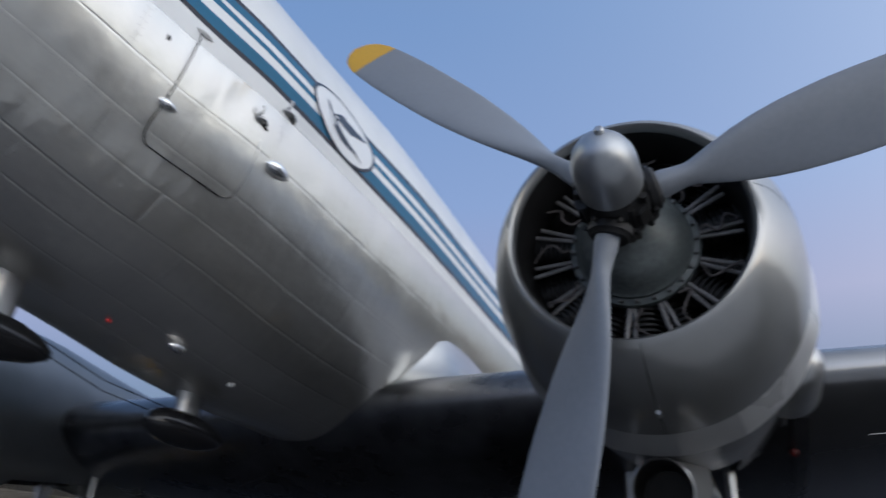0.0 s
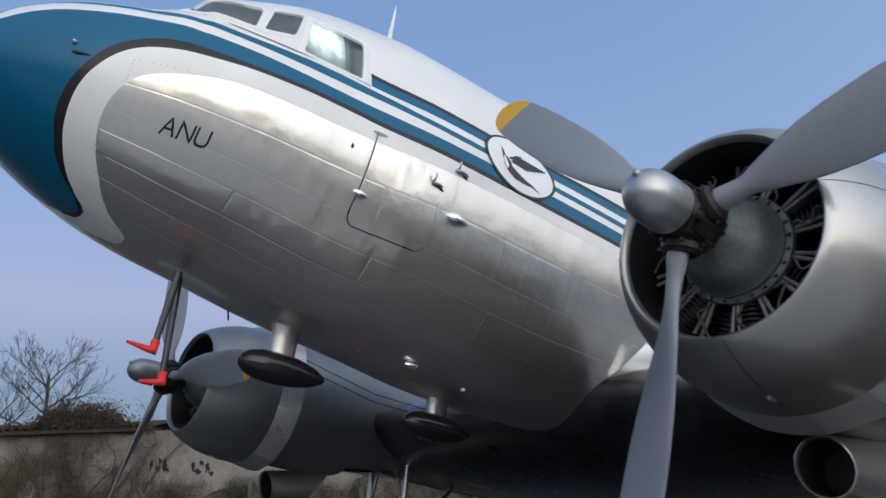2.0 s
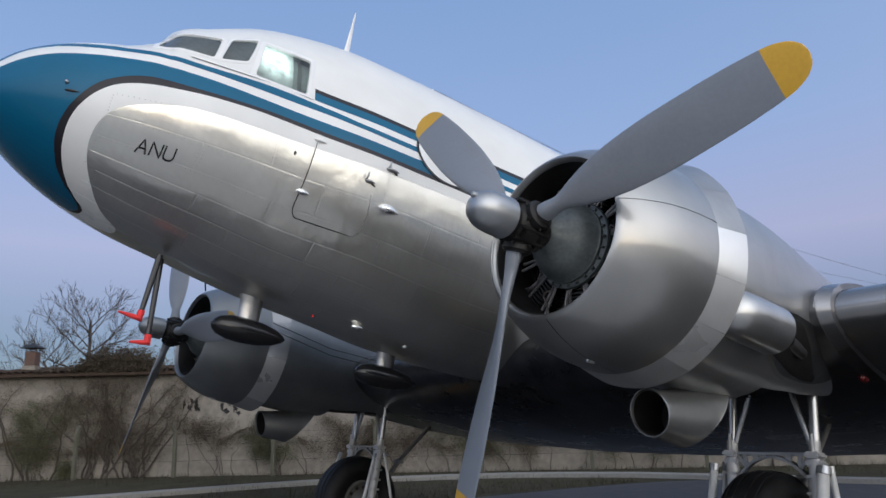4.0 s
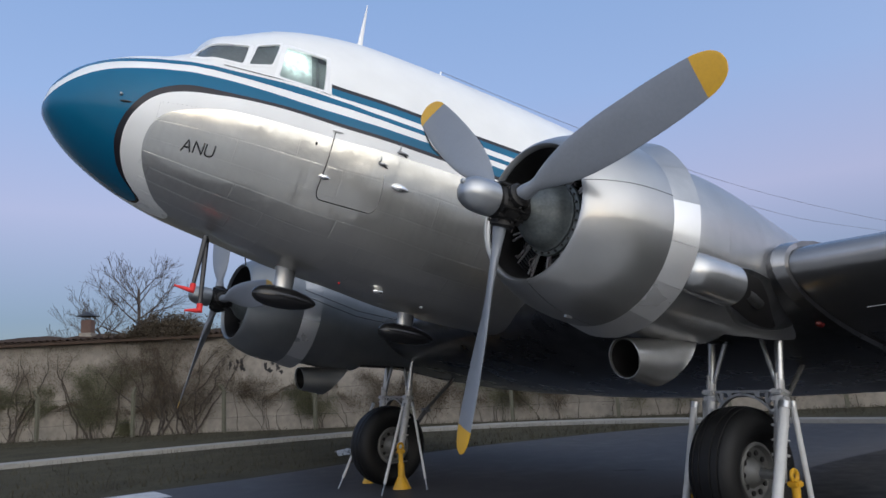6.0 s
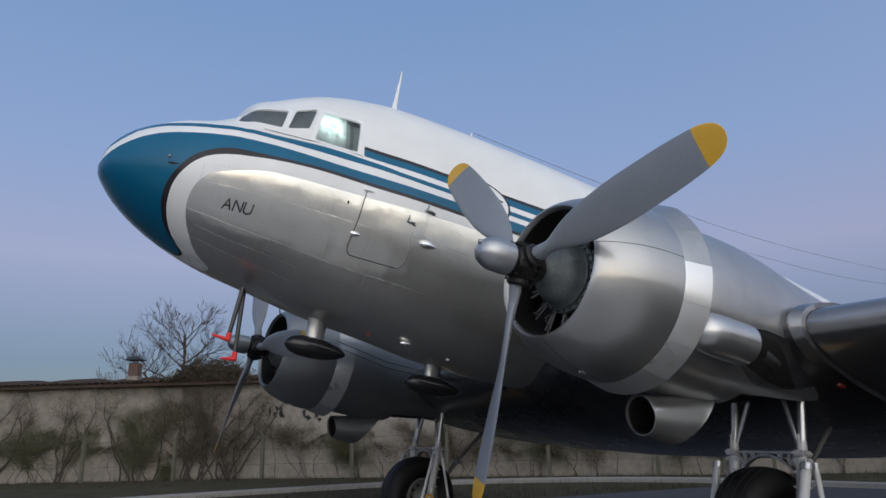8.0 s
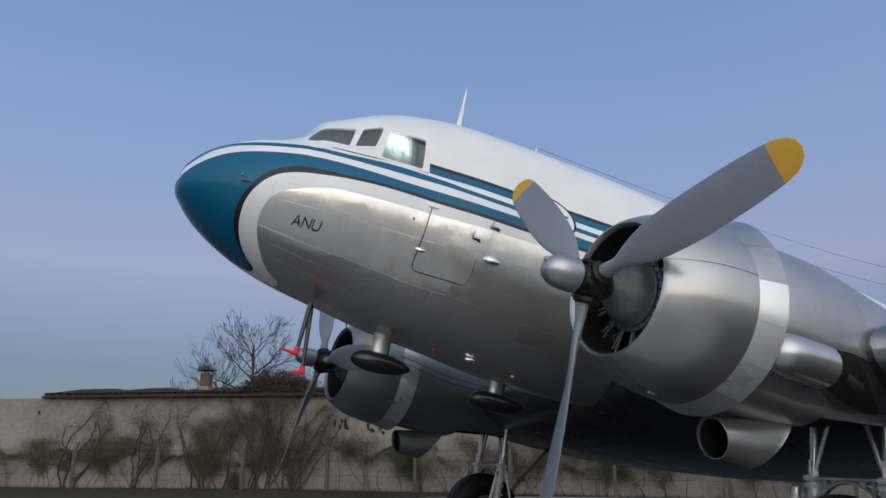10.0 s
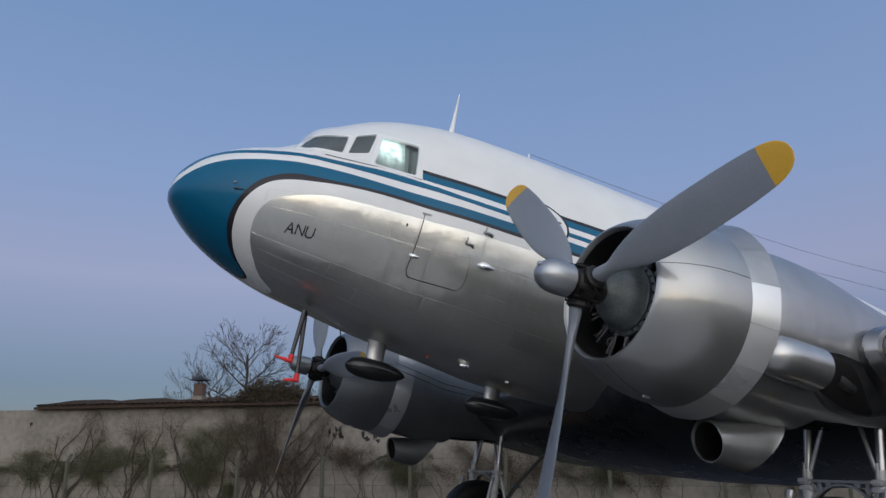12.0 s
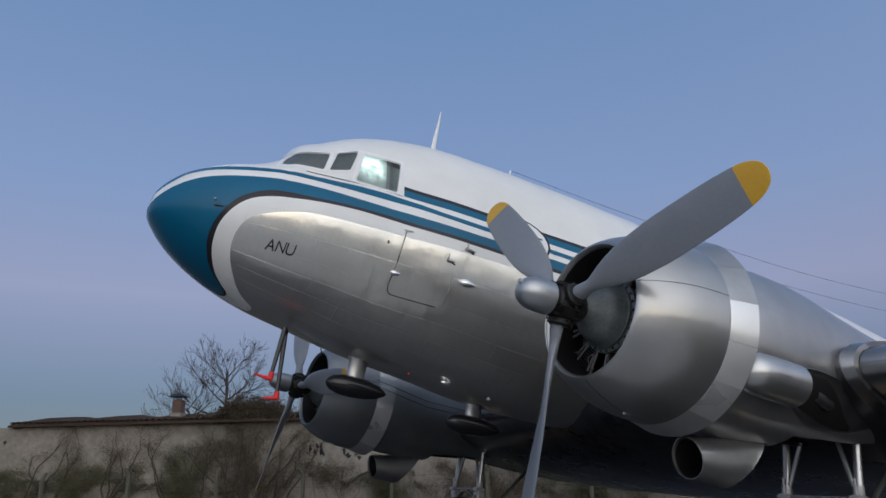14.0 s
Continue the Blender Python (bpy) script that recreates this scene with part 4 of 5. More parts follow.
    TW = curve([(.10, 52), (.3, 47), (.6, 35), (.85, 28), (1.2, 22), (1.76, 16)])
    rs = [.08, .10, .13, .16, .19, .215, .24, .265, .29, .32, .36, .42, .5, .6, .7, .8, .9, 1.0, 1.1, 1.2, 1.3, 1.4, 1.5, 1.55, 1.579, 1.58, 1.60, 1.63, 1.66, 1.69, 1.71, 1.73, 1.745, 1.754, 1.76]
    for ang in blades:
        a = radians(ang)
        rad = (tips + 1.76 * Vector((0, math.cos(a), math.sin(a))) - hub) / 1.76
        tan = Vector((1, 0, 0)).cross(rad).normalized()
        bm = bmesh.new()
        rows = []
        for r in rs:
            b = radians(TW(r))
            ch, thick = tan * math.cos(b) + Vector((1, 0, 0)) * math.sin(b), Vector((1, 0, 0)) * math.cos(b) - tan * math.sin(b)
            rows.append([hub + rad * r + ch * CH(r) / 2 * math.cos(q) + thick * (TH(r) / 2 * math.sin(q) * (1 if math.sin(q) < 0 else .55) * (1 - .35 * math.cos(q))) for q in [2 * math.pi * j / 28 for j in range(28)]])
        vs = grid(bm, rows, wrap=True)
        cap(bm, vs[0][::-1])
        cap(bm, vs[-1])
        for f in bm.faces:
            if (f.calc_center_median() - hub).dot(rad) > 1.58 * rad.length_squared:
                f.material_index = 1
        part("blade", bm, [GREY, YELLOW], prop, "grey propeller blade with a yellow tip")


STRIP_GRIME = material("oil_grimed_strip", (.17, .17, .17), .4, .95, 3.0, .3, rv=.06)
# darker copy for the starboard engine: the fuselage's shade put into its colour
SHADED_ALU = material("shaded_aluminium", (.27, .28, .285), .46, .85, 1.6, .12, .2, 3.0, rv=.04)
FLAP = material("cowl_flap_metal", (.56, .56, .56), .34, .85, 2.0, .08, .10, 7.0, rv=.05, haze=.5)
FLAP_MID = material("half_lit_flap_metal", (.72, .72, .715), .30, .85, 2.0, .06, .08, 7.0, rv=.05, haze=.5)
FLAP_BRIGHT = material("glow_lit_flap_metal", (.72, .72, .71), .22, .90, 2.0, .05, .05, 7.0, rv=.04, haze=.4)
ALU_SHROUD = material("heat_dulled_metal", (.50, .50, .495), .20, .95, 3.0, .10, .08, 5.0, rv=.03, haze=.5)
CASE = material("crankcase_paint", (.105, .118, .116), .40, .2, 5.0, .45)
BOLT = material("dull_bolt", (.11, .11, .105), .5, .5, 12.0, .3)
PUSHROD = material("pushrod_grey", (.20, .19, .185), .45, .4, 12.0, .5)
LEAD = material("ignition_braid", (.10, .085, .08), .6, .3, 20.0, .3)
DOME = material("dome_silver_paint", (.42, .43, .44), .38, .92, 8.0, .08)
nacelle(-1, -2.785, Vector((-.02, -2.785, .005)), Vector((.093, -2.712, .047)), (43.9, 165.1, 282.2))
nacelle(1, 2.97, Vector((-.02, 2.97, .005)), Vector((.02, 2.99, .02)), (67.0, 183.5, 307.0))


def wing(side, shift):
    def section(s, le, ch, z, th, low=.85):
        row = []
        for k in range(48):
            u = 2 * math.pi * k / 48
            c = (1 - math.cos(u)) / 2
            t = th * 4.7 * (.34 * math.sqrt(c) - .126 * c - .3516 * c ** 2 + .2843 * c ** 3 - .1015 * c ** 4)
            row.append((le + c * ch, side * s + shift, z + (t if u < math.pi else -t * low) - .062 * c * ch))
        return row
    bm = bmesh.new()
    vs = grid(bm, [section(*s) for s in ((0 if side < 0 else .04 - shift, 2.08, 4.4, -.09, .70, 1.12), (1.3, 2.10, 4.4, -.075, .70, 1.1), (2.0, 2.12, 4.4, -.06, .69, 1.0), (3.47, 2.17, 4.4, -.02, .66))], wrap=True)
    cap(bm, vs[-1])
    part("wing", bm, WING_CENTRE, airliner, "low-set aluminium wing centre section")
    bm = bmesh.new()
    vs = grid(bm, [section(*s) for s in ((3.50, 2.27, 4.25, .0, .62), (6, 2.86, 3.55, .235, .50), (10, 3.95, 2.5, .55, .30), (13.5, 5.0, 1.5, .87, .15), (14.3, 5.6, .7, .93, .06))], wrap=True)
    cap(bm, vs[0])
    cap(bm, vs[-1])
    part("wing", bm, ALU_WING, airliner, "outer wing panel with a rounded leading edge")
    bm = bmesh.new()
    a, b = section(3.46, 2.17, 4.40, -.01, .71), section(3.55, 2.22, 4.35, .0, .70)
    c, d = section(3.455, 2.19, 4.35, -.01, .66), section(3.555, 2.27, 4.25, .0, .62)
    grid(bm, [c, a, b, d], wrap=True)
    # aft faces of the strip take the darker metal, as the shade below
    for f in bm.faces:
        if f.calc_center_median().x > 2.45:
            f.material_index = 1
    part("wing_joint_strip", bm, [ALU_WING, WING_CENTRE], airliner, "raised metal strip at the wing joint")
    # root fillet
    bm = bmesh.new()
    rows = []
    for k in range(17):
        u = k / 16
        c = .004 + .75 * u ** 1.6
        t = .64 * 4.7 * (.2969 * math.sqrt(c) - .126 * c - .3516 * c ** 2 + .2843 * c ** 3 - .1015 * c ** 4)
        x, z = 2.12 + c * 4.4, -.065 + t - .273 * c
        s = min(max((x - 2.16) / .42, 0), 1)
        hgt = .03 + .36 * s * s * (3 - 2 * s)
        row = []
        for j in range(9):
            v = j / 8
            top = skin_at(x, min(z + hgt, .9), .004, side)
            low = Vector((x, side * (1.0 + .40 * min((x - 2.12) / .45, 1)) + shift * .5, z + .002))
            mid = Vector((x, top.y + side * .03, z + .04))
            row.append((1 - v) ** 2 * top + 2 * v * (1 - v) * mid + v * v * low)
        rows.append(row)
    grid(bm, rows)
    part("wing_fillet", bm, ALU_SHROUD, airliner, "smooth metal fillet between wing and fuselage")
    # thin bright joints under the wing
    for c in (.06, .12, .18):
        bm = bmesh.new()
        t = .70 * 4.7 * (.2969 * math.sqrt(c) - .126 * c - .3516 * c ** 2 + .2843 * c ** 3 - .1015 * c ** 4) * 1.0
        tube(bm, [(2.12 + c * 4.4, side * s + shift, -.065 - t - .273 * c - .002 - .06 * math.sqrt(c)) for s in (.9, 2.2)], .0032, 5)
        part("wing_seam", bm, ALU_DULL, airliner)
    bm = bmesh.new()
    tube(bm, [(2.75, side * 3.9 + shift, -.30), (3.05, side * 5.2 + shift, -.17)], .003, 5)
    part("wing_seam", bm, ALU_DULL, airliner)
    if side < 0:
        bm = bmesh.new()
        lathe(bm, [(-.034, .001), (-.026, .015), (-.012, .024), (.0, .027), (.05, .027)], 16, (2.88, side * 3.455 + shift, -.368))
        part("marker_lamp", bm, material("red_lens", (.085, .006, .006), .35), airliner, "small red marker lamp under the wing")


# the dark of the wing's underside is put into this metal's colour
WING_CENTRE = material("underside_shaded_wing_metal", (.15, .15, .155), .30, .97, 1.5, .45, .06, 6.0, rv=.08)
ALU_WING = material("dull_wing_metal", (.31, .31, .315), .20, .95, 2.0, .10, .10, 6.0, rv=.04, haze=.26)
wing(-1, .04)
wing(1, .15)

STRUT = material("dull_strut_paint", (.16, .16, .16), .5, .4, 9.0, .25)
RIM = material("grey_rim_paint", (.15, .15, .145), .5, .3, 9.0, .2)
LEGMAT = material("silver_leg_paint", (.42, .42, .42), .45, .3, 9.0, .08)


def gear(side, x0, y0):
    """A main wheel between two legs, with truss, braces and drag strut."""
    inv = DATUM.inverted()
    c = Vector((x0, y0, .565))

    def A(x, y, z):
        return inv @ Vector((x, y, z))
    root = bmesh.new()
    tube(root, [A(c.x, c.y - .36, c.z), A(c.x, c.y + .36, c.z)], .042, 14)
    g = part("landing_gear", root, STEEL, airliner, "main landing gear with a single tyre between two silver legs")
    bm = bmesh.new()
    n = 72
    prof = [(-.13, .255), (-.165, .30), (-.205, .37), (-.216, .43), (-.20, .49), (-.158, .535), (-.125, .548), (-.120, .54), (-.110, .54), (-.105, .552), (-.06, .560), (-.055, .550), (-.045, .550), (-.04, .562), (.04, .562), (.045, .550), (.055, .550), (.06, .560), (.105, .552), (.110, .54), (.120, .54), (.125, .548), (.158, .535), (.20, .49), (.216, .43), (.205, .37), (.165, .30), (.13, .255)]
    grid(bm, [[A(c.x + r * math.cos(2 * math.pi * j / n), c.y + w, c.z + r * math.sin(2 * math.pi * j / n)) for j in range(n)] for w, r in prof], wrap=True)
    part("tyre", bm, RUBBER, g, "black rubber tyre with circumferential grooves")
    for o in (-1, 1):
        bm = bmesh.new()
        grid(bm, [[A(c.x + r * math.cos(2 * math.pi * j / 40), c.y + o * w, c.z + r * math.sin(2 * math.pi * j / 40)) for j in range(40)] for w, r in ((.125, .262), (.150, .258), (.155, .235), (.115, .215), (.085, .13), (.13, .10), (.165, .075), (.175, .05), (.175, .001))], wrap=True)
        rim = part("wheel_rim", bm, RIM, g, "grey metal wheel rim")
        # near-black discs paint the shade of the rim's holes
        for k in range(10):
            a = 2 * math.pi * k / 10
            bm = bmesh.new()
            tube(bm, [A(c.x + .17 * math.cos(a), c.y + o * .105, c.z + .17 * math.sin(a)), A(c.x + .17 * math.cos(a), c.y + o * .118, c.z + .17 * math.sin(a))], .024, 10)
            part("rim_hole", bm, SOOT_AND_SHADE, rim)
        y = c.y + o * .335
        top = (c.x + .27, y, 1.80)
        bm = bmesh.new()
        tube(bm, [A(c.x, y, c.z - .06), A(c.x + .02, y, c.z + .05), A(c.x + .16, y, 1.20)], .052, 18)
        for k in range(4):
            z = .72 + .12 * k
            lathe_at = A(c.x + .02 + .14 * (z - c.z) / .63, y, z)
            box(bm, lathe_at, (.118, .118, .022), bevel=.008)
        part("leg", bm, LEGMAT, g, "silver-painted lower gear leg")
        bm = bmesh.new()
        tube(bm, [A(c.x + .16, y, 1.20), A(*top)], .036, 16)
        part("oleo_leg", bm, ALU_SHROUD, g, "polished upper oleo leg")
        bm = bmesh.new()
        box(bm, A(c.x + .16, y, 1.235), (.15, .12, .05), bevel=.015)
        box(bm, A(c.x + .16, y, 1.175), (.11, .13, .05), bevel=.012)
        tube(bm, [A(c.x + .165, y, 1.26), A(c.x + .175, y, 1.34)], .044, 14)
        for k in (-1, 1):
            tube(bm, [A(c.x + .165 + .045 * k, y, 1.24), A(c.x + .185 + .045 * k, y, 1.40)], .011, 8)
        part("leg_collar", bm, LEGMAT, g)
        bm = bmesh.new()
        # a pressed plate: level top flange, arched lower flange and webs with openings between
        def flange(p, q, wide, thick):
            p, q = Vector(p), Vector(q)
            d = q - p
            r = Matrix.Rotation(-math.atan2(d.z, d.y), 3, "X").inverted()
            box(bm, A(*((p + q) / 2)), (wide, d.length + .006, thick), inv.to_3x3() @ r, .004)
        X = c.x + .15
        arch = [(X, c.y + o * .30 * u, 1.035 + .185 * (1 - u ** 2.2)) for u in [k / 7 for k in range(8)]]
        flange((X, c.y, 1.245), (X, y, 1.245), .07, .022)
        for p, q in zip(arch, arch[1:]):
            flange(p, q, .07, .022)
        for k, wd in ((3, .05), (5, .035), (7, .05)):
            flange(arch[k], (X, arch[k][1] + o * .01, 1.245), .02, wd)
        flange(arch[5], (X, arch[7][1], 1.245), .02, .03)
        part("truss", bm, ALU_DULL, g, "grey lattice truss between the legs")
    # hoop that runs from one collar over the wheel to the other
    bm = bmesh.new()
    tube(bm, [A(c.x + .17 + .09 * h, c.y + w, 1.32 + .50 * h) for w, h in ((-.305, 0), (-.16, .86), (-.13, .95), (-.08, 1.0), (.08, 1.0), (.13, .95), (.16, .86), (.305, 0))], .021, 10)
    part("brace", bm, ALU_DULL, g, "bent tube brace over the wheel")
    bm = bmesh.new()
    tube(bm, [A(c.x + .05, c.y, .62), A(c.x + .50, c.y, .80), A(c.x + .70, c.y, 1.02)], .034, 10)
    tube(bm, [A(c.x + .70, c.y, 1.02), A(c.x + 1.45, c.y, 1.62)], .026, 10)
    tube(bm, [A(c.x + .70, c.y - .09, 1.02), A(c.x + .70, c.y + .09, 1.02)], .03, 10)
    part("drag_strut", bm, STRUT, g, "dull grey folding drag strut")


gear(-1, 2.66, -2.66)
gear(1, 2.50, 2.92)


def jack_stand(x, y):
    """A yellow jack with a broad foot."""
    ob = new("jack_stand")
    ob.location = (x, y, .004)
    bm = bmesh.new()
    for r0, z0, r1, z1 in ((.13, 0, .12, .02), (.12, .02, .055, .16), (.05, .16, .045, .34)):
        grid(bm, [[(r * math.cos(2 * math.pi * j / 20), r * math.sin(2 * math.pi * j / 20), z) for j in range(20)] for r, z in ((r0, z0), (r1, z1))], wrap=True)
    part("base", bm, YELLOW, ob, "yellow-painted flared base")
    bm = bmesh.new()
    tube(bm, [(0, 0, .30), (0, 0, .50)], .034, 14)
    box(bm, (0, 0, .50), (.10, .10, .05), bevel=.012)
    part("post", bm, YELLOW, ob)
    bm = bmesh.new()
    tube(bm, [(.045 * math.cos(q), 0, .565 + .045 * math.sin(q)) for q in [2 * math.pi * k / 16 for k in range(17)]], .018, 8)
    part("lifting_eye", bm, YELLOW, ob)
    bm = bmesh.new()
    tube(bm, [(-.11, 0, .36), (.11, 0, .36)], .008, 8)
    part("pin", bm, STEEL, ob)
    return tagged(ob, "yellow metal jack stand under the landing gear axle", "jack stand", "jack stands")


for x, y in ((2.66, -3.12), (2.60, -2.2), (2.42, 2.46), (2.46, 3.38)):
    jack_stand(x, y)


POLE_PAINT = material("chalky_pole_paint", (.52, .52, .51), .5, 0, 7.0, .10)


def prop_pole(top, foot, r):
    """A white steadying pole hooked to the gear."""
    d = Vector(foot) - Vector(top)
    ob = new("support_pole")
    ob.location = foot
    bm = bmesh.new()
    tube(bm, [-d, -d * .985, -d * .13, -d * .12], [r * .7, r, r, r * .7], 14)
    part("pole", bm, POLE_PAINT, ob)
    bm = bmesh.new()
    tube(bm, [-d * .12, -d * .02, Vector((0, 0, .004))], [r * .55, r * .55, r * .75], 8)
    part("hook", bm, STEEL, ob)
    bm = bmesh.new()
    tube(bm, [-d * 1.0, -d * .955], r * 1.25, 12)
    part("ferrule", bm, STEEL, ob)
    return tagged(ob, "white steadying pole with a hook, leaning on the landing gear", "pole", "support poles")


# stations and sides of the poles' feet from the wheel's centre
for cx, cy, legs in ((2.66, -2.66, ((-1, -.47, -.465, .043), (-1, .13, -.535, .024), (1, -.37, .425, .032), (1, .30, .65, .022))),
                     (2.50, 2.92, ((-1, -.61, -.79, .021), (-1, .07, -.86, .018), (1, -.67, .30, .021), (1, .30, .65, .018)))):
    for o, fx, fy, r in legs:
        prop_pole((cx + .13 + (.05 if fx > 0 else -.10), cy + o * (.40 + r), 1.16), (cx + fx, cy + fy, .004), r)


# ---- the ground ----
def flat(bm, pts, z):
    bm.faces.new([bm.verts.new((x, y, z)) for x, y in pts])


bm = bmesh.new()
flat(bm, [(-1500, -1500), (1500, -1500), (1500, 1500), (-1500, 1500)], 0)
tagged(new("ground", mesh("ground", bm, GRASS)), "flat ground of short dry grass", "grass", kind="structure")
bm = bmesh.new()
edge = [(-60, 5.2), (-0.7, 5.6), (1.5, 5.65), (4.0, 6.05), (6.8, 6.15), (8.4, 5.92), (10.06, 5.7), (11.65, 5.35), (12.6, 5.0), (13.3, 4.5), (13.75, 3.6), (14.2, 1.9), (14.5, .8), (15.5, -3), (23, -60)]
flat(bm, [(-60, -60)] + edge[::-1], 0.004)
tagged(new("apron", mesh("apron", bm, ASPHALT)), "dark damp asphalt apron", "asphalt", kind="structure")

# unseen pale ground, added so that the lower nose and side reflect brighter
bm = bmesh.new()
flat(bm, [(-60, -60)] + soften([(3.4, -60), (2.6, -9), (1.5, -5.0), (.6, -3.5), (-.6, -2.3), (-2.3, -1.4), (-5, -.9), (-60, -.4)]), 0.010)
tagged(new("pavement", mesh("pavement", bm, BOUNCE_GROUND)), "pale ground added out of view to brighten the metal's reflections", "pavement", kind="structure")

# darker asphalt round the port wheel, and an oil stain
DARK_ASPHALT = material("dark_asphalt", (.017, .017, .0185), .5, 0, .5, .4, .10, 60, spec=.06, rv=.14)
# the part under the belly is added out of view to darken the metal's reflection
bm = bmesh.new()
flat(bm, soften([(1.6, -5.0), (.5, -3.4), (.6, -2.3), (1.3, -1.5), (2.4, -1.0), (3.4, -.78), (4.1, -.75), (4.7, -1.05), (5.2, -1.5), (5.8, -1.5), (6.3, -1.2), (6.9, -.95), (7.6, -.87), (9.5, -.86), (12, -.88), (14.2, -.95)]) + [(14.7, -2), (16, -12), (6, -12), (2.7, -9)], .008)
tagged(new("asphalt_patch", mesh("asphalt_patch", bm, DARK_ASPHALT)), "dark asphalt beside the apron's paler surface", "asphalt", kind="structure")


def oil_stain(x, y, long, wide, turn, seed):
    rnd = random.Random(seed)
    bm = bmesh.new()
    ring = []
    for k in range(28):
        q, r = 2 * math.pi * k / 28, .8 + .35 * rnd.random()
        u, v = long * r * math.cos(q), wide * r * math.sin(q)
        ring.append((x + u * math.cos(turn) - v * math.sin(turn), y + u * math.sin(turn) + v * math.cos(turn)))
    flat(bm, ring, .0085)
    tagged(new("oil_stain", mesh("oil_stain", bm, DARK_ASPHALT)), "dark oil stain soaked into the asphalt", "stain", kind="structure")


oil_stain(5.47, .99, .27, .10, -.85, 3)

KERB = [(-60, 12.0), (-1.5, 12.58), (.8, 12.58), (3.3, 12.45), (5.2, 12.25), (6.9, 11.95), (8.6, 11.1), (10.15, 10.1), (11.45, 9.05), (12.4, 7.8), (13.15, 6.45), (13.8, 4.0), (14.2, 2.0), (14.6, .3), (15.6, -4), (23, -60)]
bm = bmesh.new()
rows = []
for i, (x, y) in enumerate(KERB):
    p, q = KERB[max(i - 1, 0)], KERB[min(i + 1, len(KERB) - 1)]
    d = Vector((q[0] - p[0], q[1] - p[1])).normalized()
    nrm = Vector((-d.y, d.x))
    rows.append([(x - nrm.x * .2, y - nrm.y * .2, 0), (x - nrm.x * .19, y - nrm.y * .19, .10), (x - nrm.x * .17, y - nrm.y * .17, .11), (x + nrm.x * .2, y + nrm.y * .2, .115), (x + nrm.x * .2, y + nrm.y * .2, 0)])
grid(bm, rows)
tagged(new("kerb", mesh("kerb", bm, CONCRETE)), "pale concrete kerb between grass strips", "kerb", kind="structure")

# ---- the wall behind ----
WALL_AT, WALL_ALONG, WALL_OUT = Vector((11.6, 14.7, 0)), Vector((.81, -.586, 0)), Vector((.586, .81, 0))


# the wall bends a little towards the apron past the shed
BEND, BENT_ALONG, BENT_OUT = -8.0, Vector((.687, -.727, 0)), Vector((.727, .687, 0))


def on_wall(u, z, out=0.0):
    """A point along the wall: u metres past its datum, z above the ground, out behind its face."""
    if u <= BEND:
        return WALL_AT + WALL_ALONG * u + WALL_OUT * out + Vector((0, 0, z))
    return WALL_AT + WALL_ALONG * BEND + BENT_ALONG * (u - BEND) + BENT_OUT * out + Vector((0, 0, z))


def slab(bm, u0, u1, z0, z1, o0, o1):
    vs = [bm.verts.new(on_wall(u, z, o)) for o in (o0, o1) for z in (z0, z1) for u in (u0, u1)]
    for f in ((0, 1, 3, 2), (4, 6, 7, 5), (0, 4, 5, 1), (2, 3, 7, 6), (0, 2, 6, 4), (1, 5, 7, 3)):
        bm.faces.new([vs[k] for k in f])


bm = bmesh.new()
slab(bm, -60, BEND, 0, 3.25, 0, .4)
slab(bm, BEND + .001, -5.2, 0, 3.25, 0, .4)
slab(bm, -5.2, 60, 0, 2.86, 0, .4)
tagged(new("wall_back", mesh("wall_back", bm, PLASTER, False)), "long stained plaster wall overgrown with dry creeper", "wall", kind="structure")
# roof of the long shed, with its row of edge tiles
bm = bmesh.new()
slab(bm, -18.5, -6.9, 3.25, 3.33, -.22, .5)
roof = tagged(new("roof", mesh("roof", bm, ROOF, False)), "low weathered brown tile roof above the wall", "roof", kind="structure")
bm = bmesh.new()
rows = []
rr = random.Random(11)
for k in range(59):
    u = -18.4 + 11.5 * k / 58
    lift = .05 * math.sin(k * .5) + .03 * rr.random()
    rows.append([on_wall(u, 3.33, -.25), on_wall(u, 3.42 + lift * .4, -.1), on_wall(u, 3.62 + lift, 1.4), on_wall(u, 3.78 + lift, 3.2), on_wall(u, 3.30, 3.4)])
grid(bm, rows)
part("roof_slope", bm, ROOF, roof, "uneven roof slope")
tile_bm = bmesh.new()
grid(tile_bm, [[(x, .085 * math.cos(a), .05 * math.sin(a)) for a in [math.pi * j / 6 for j in range(7)]] for x in (-.19, .19)])
tile_mesh = mesh("tile", tile_bm, ROOF)
for k in range(48):
    u = -18.3 + .238 * k
    t = new("tile", tile_mesh)
    t.parent = roof
    t.matrix_local = Matrix.Translation(on_wall(u, 3.40 + .015 * rr.random(), -.10)) @ Matrix.Rotation(math.atan2(.81, .586) + .06 * (rr.random() - .5), 4, "Z") @ Matrix.Rotation(radians(-7), 4, "Y")

# chimney
BRICK = material("red_brown_brick", (.11, .066, .052), .85, 0, 5, .3, .3, 30)
chimney = new("chimney")
chimney.location = on_wall(-12.5, 3.42, 1.0)
chimney.rotation_euler[2] = math.atan2(-.586, .81)
tagged(chimney, "small brick chimney with a pale base and dark metal cap", "chimney")
for name, z, sx, sz, mat in (("chimney_base", .13, .44, .34, PLASTER), ("chimney_stack", .53, .36, .48, BRICK)):
    bm = bmesh.new()
    box(bm, (0, 0, z), (sx, sx, sz), bevel=.012)
    part(name, bm, mat, chimney)
for x in (-.15, .15):
    for y in (-.15, .15):
        bm = bmesh.new()
        tube(bm, [(x, y, .76), (x, y, .91)], .014, 6)
        part("cap_post", bm, DARK, chimney)
bm = bmesh.new()
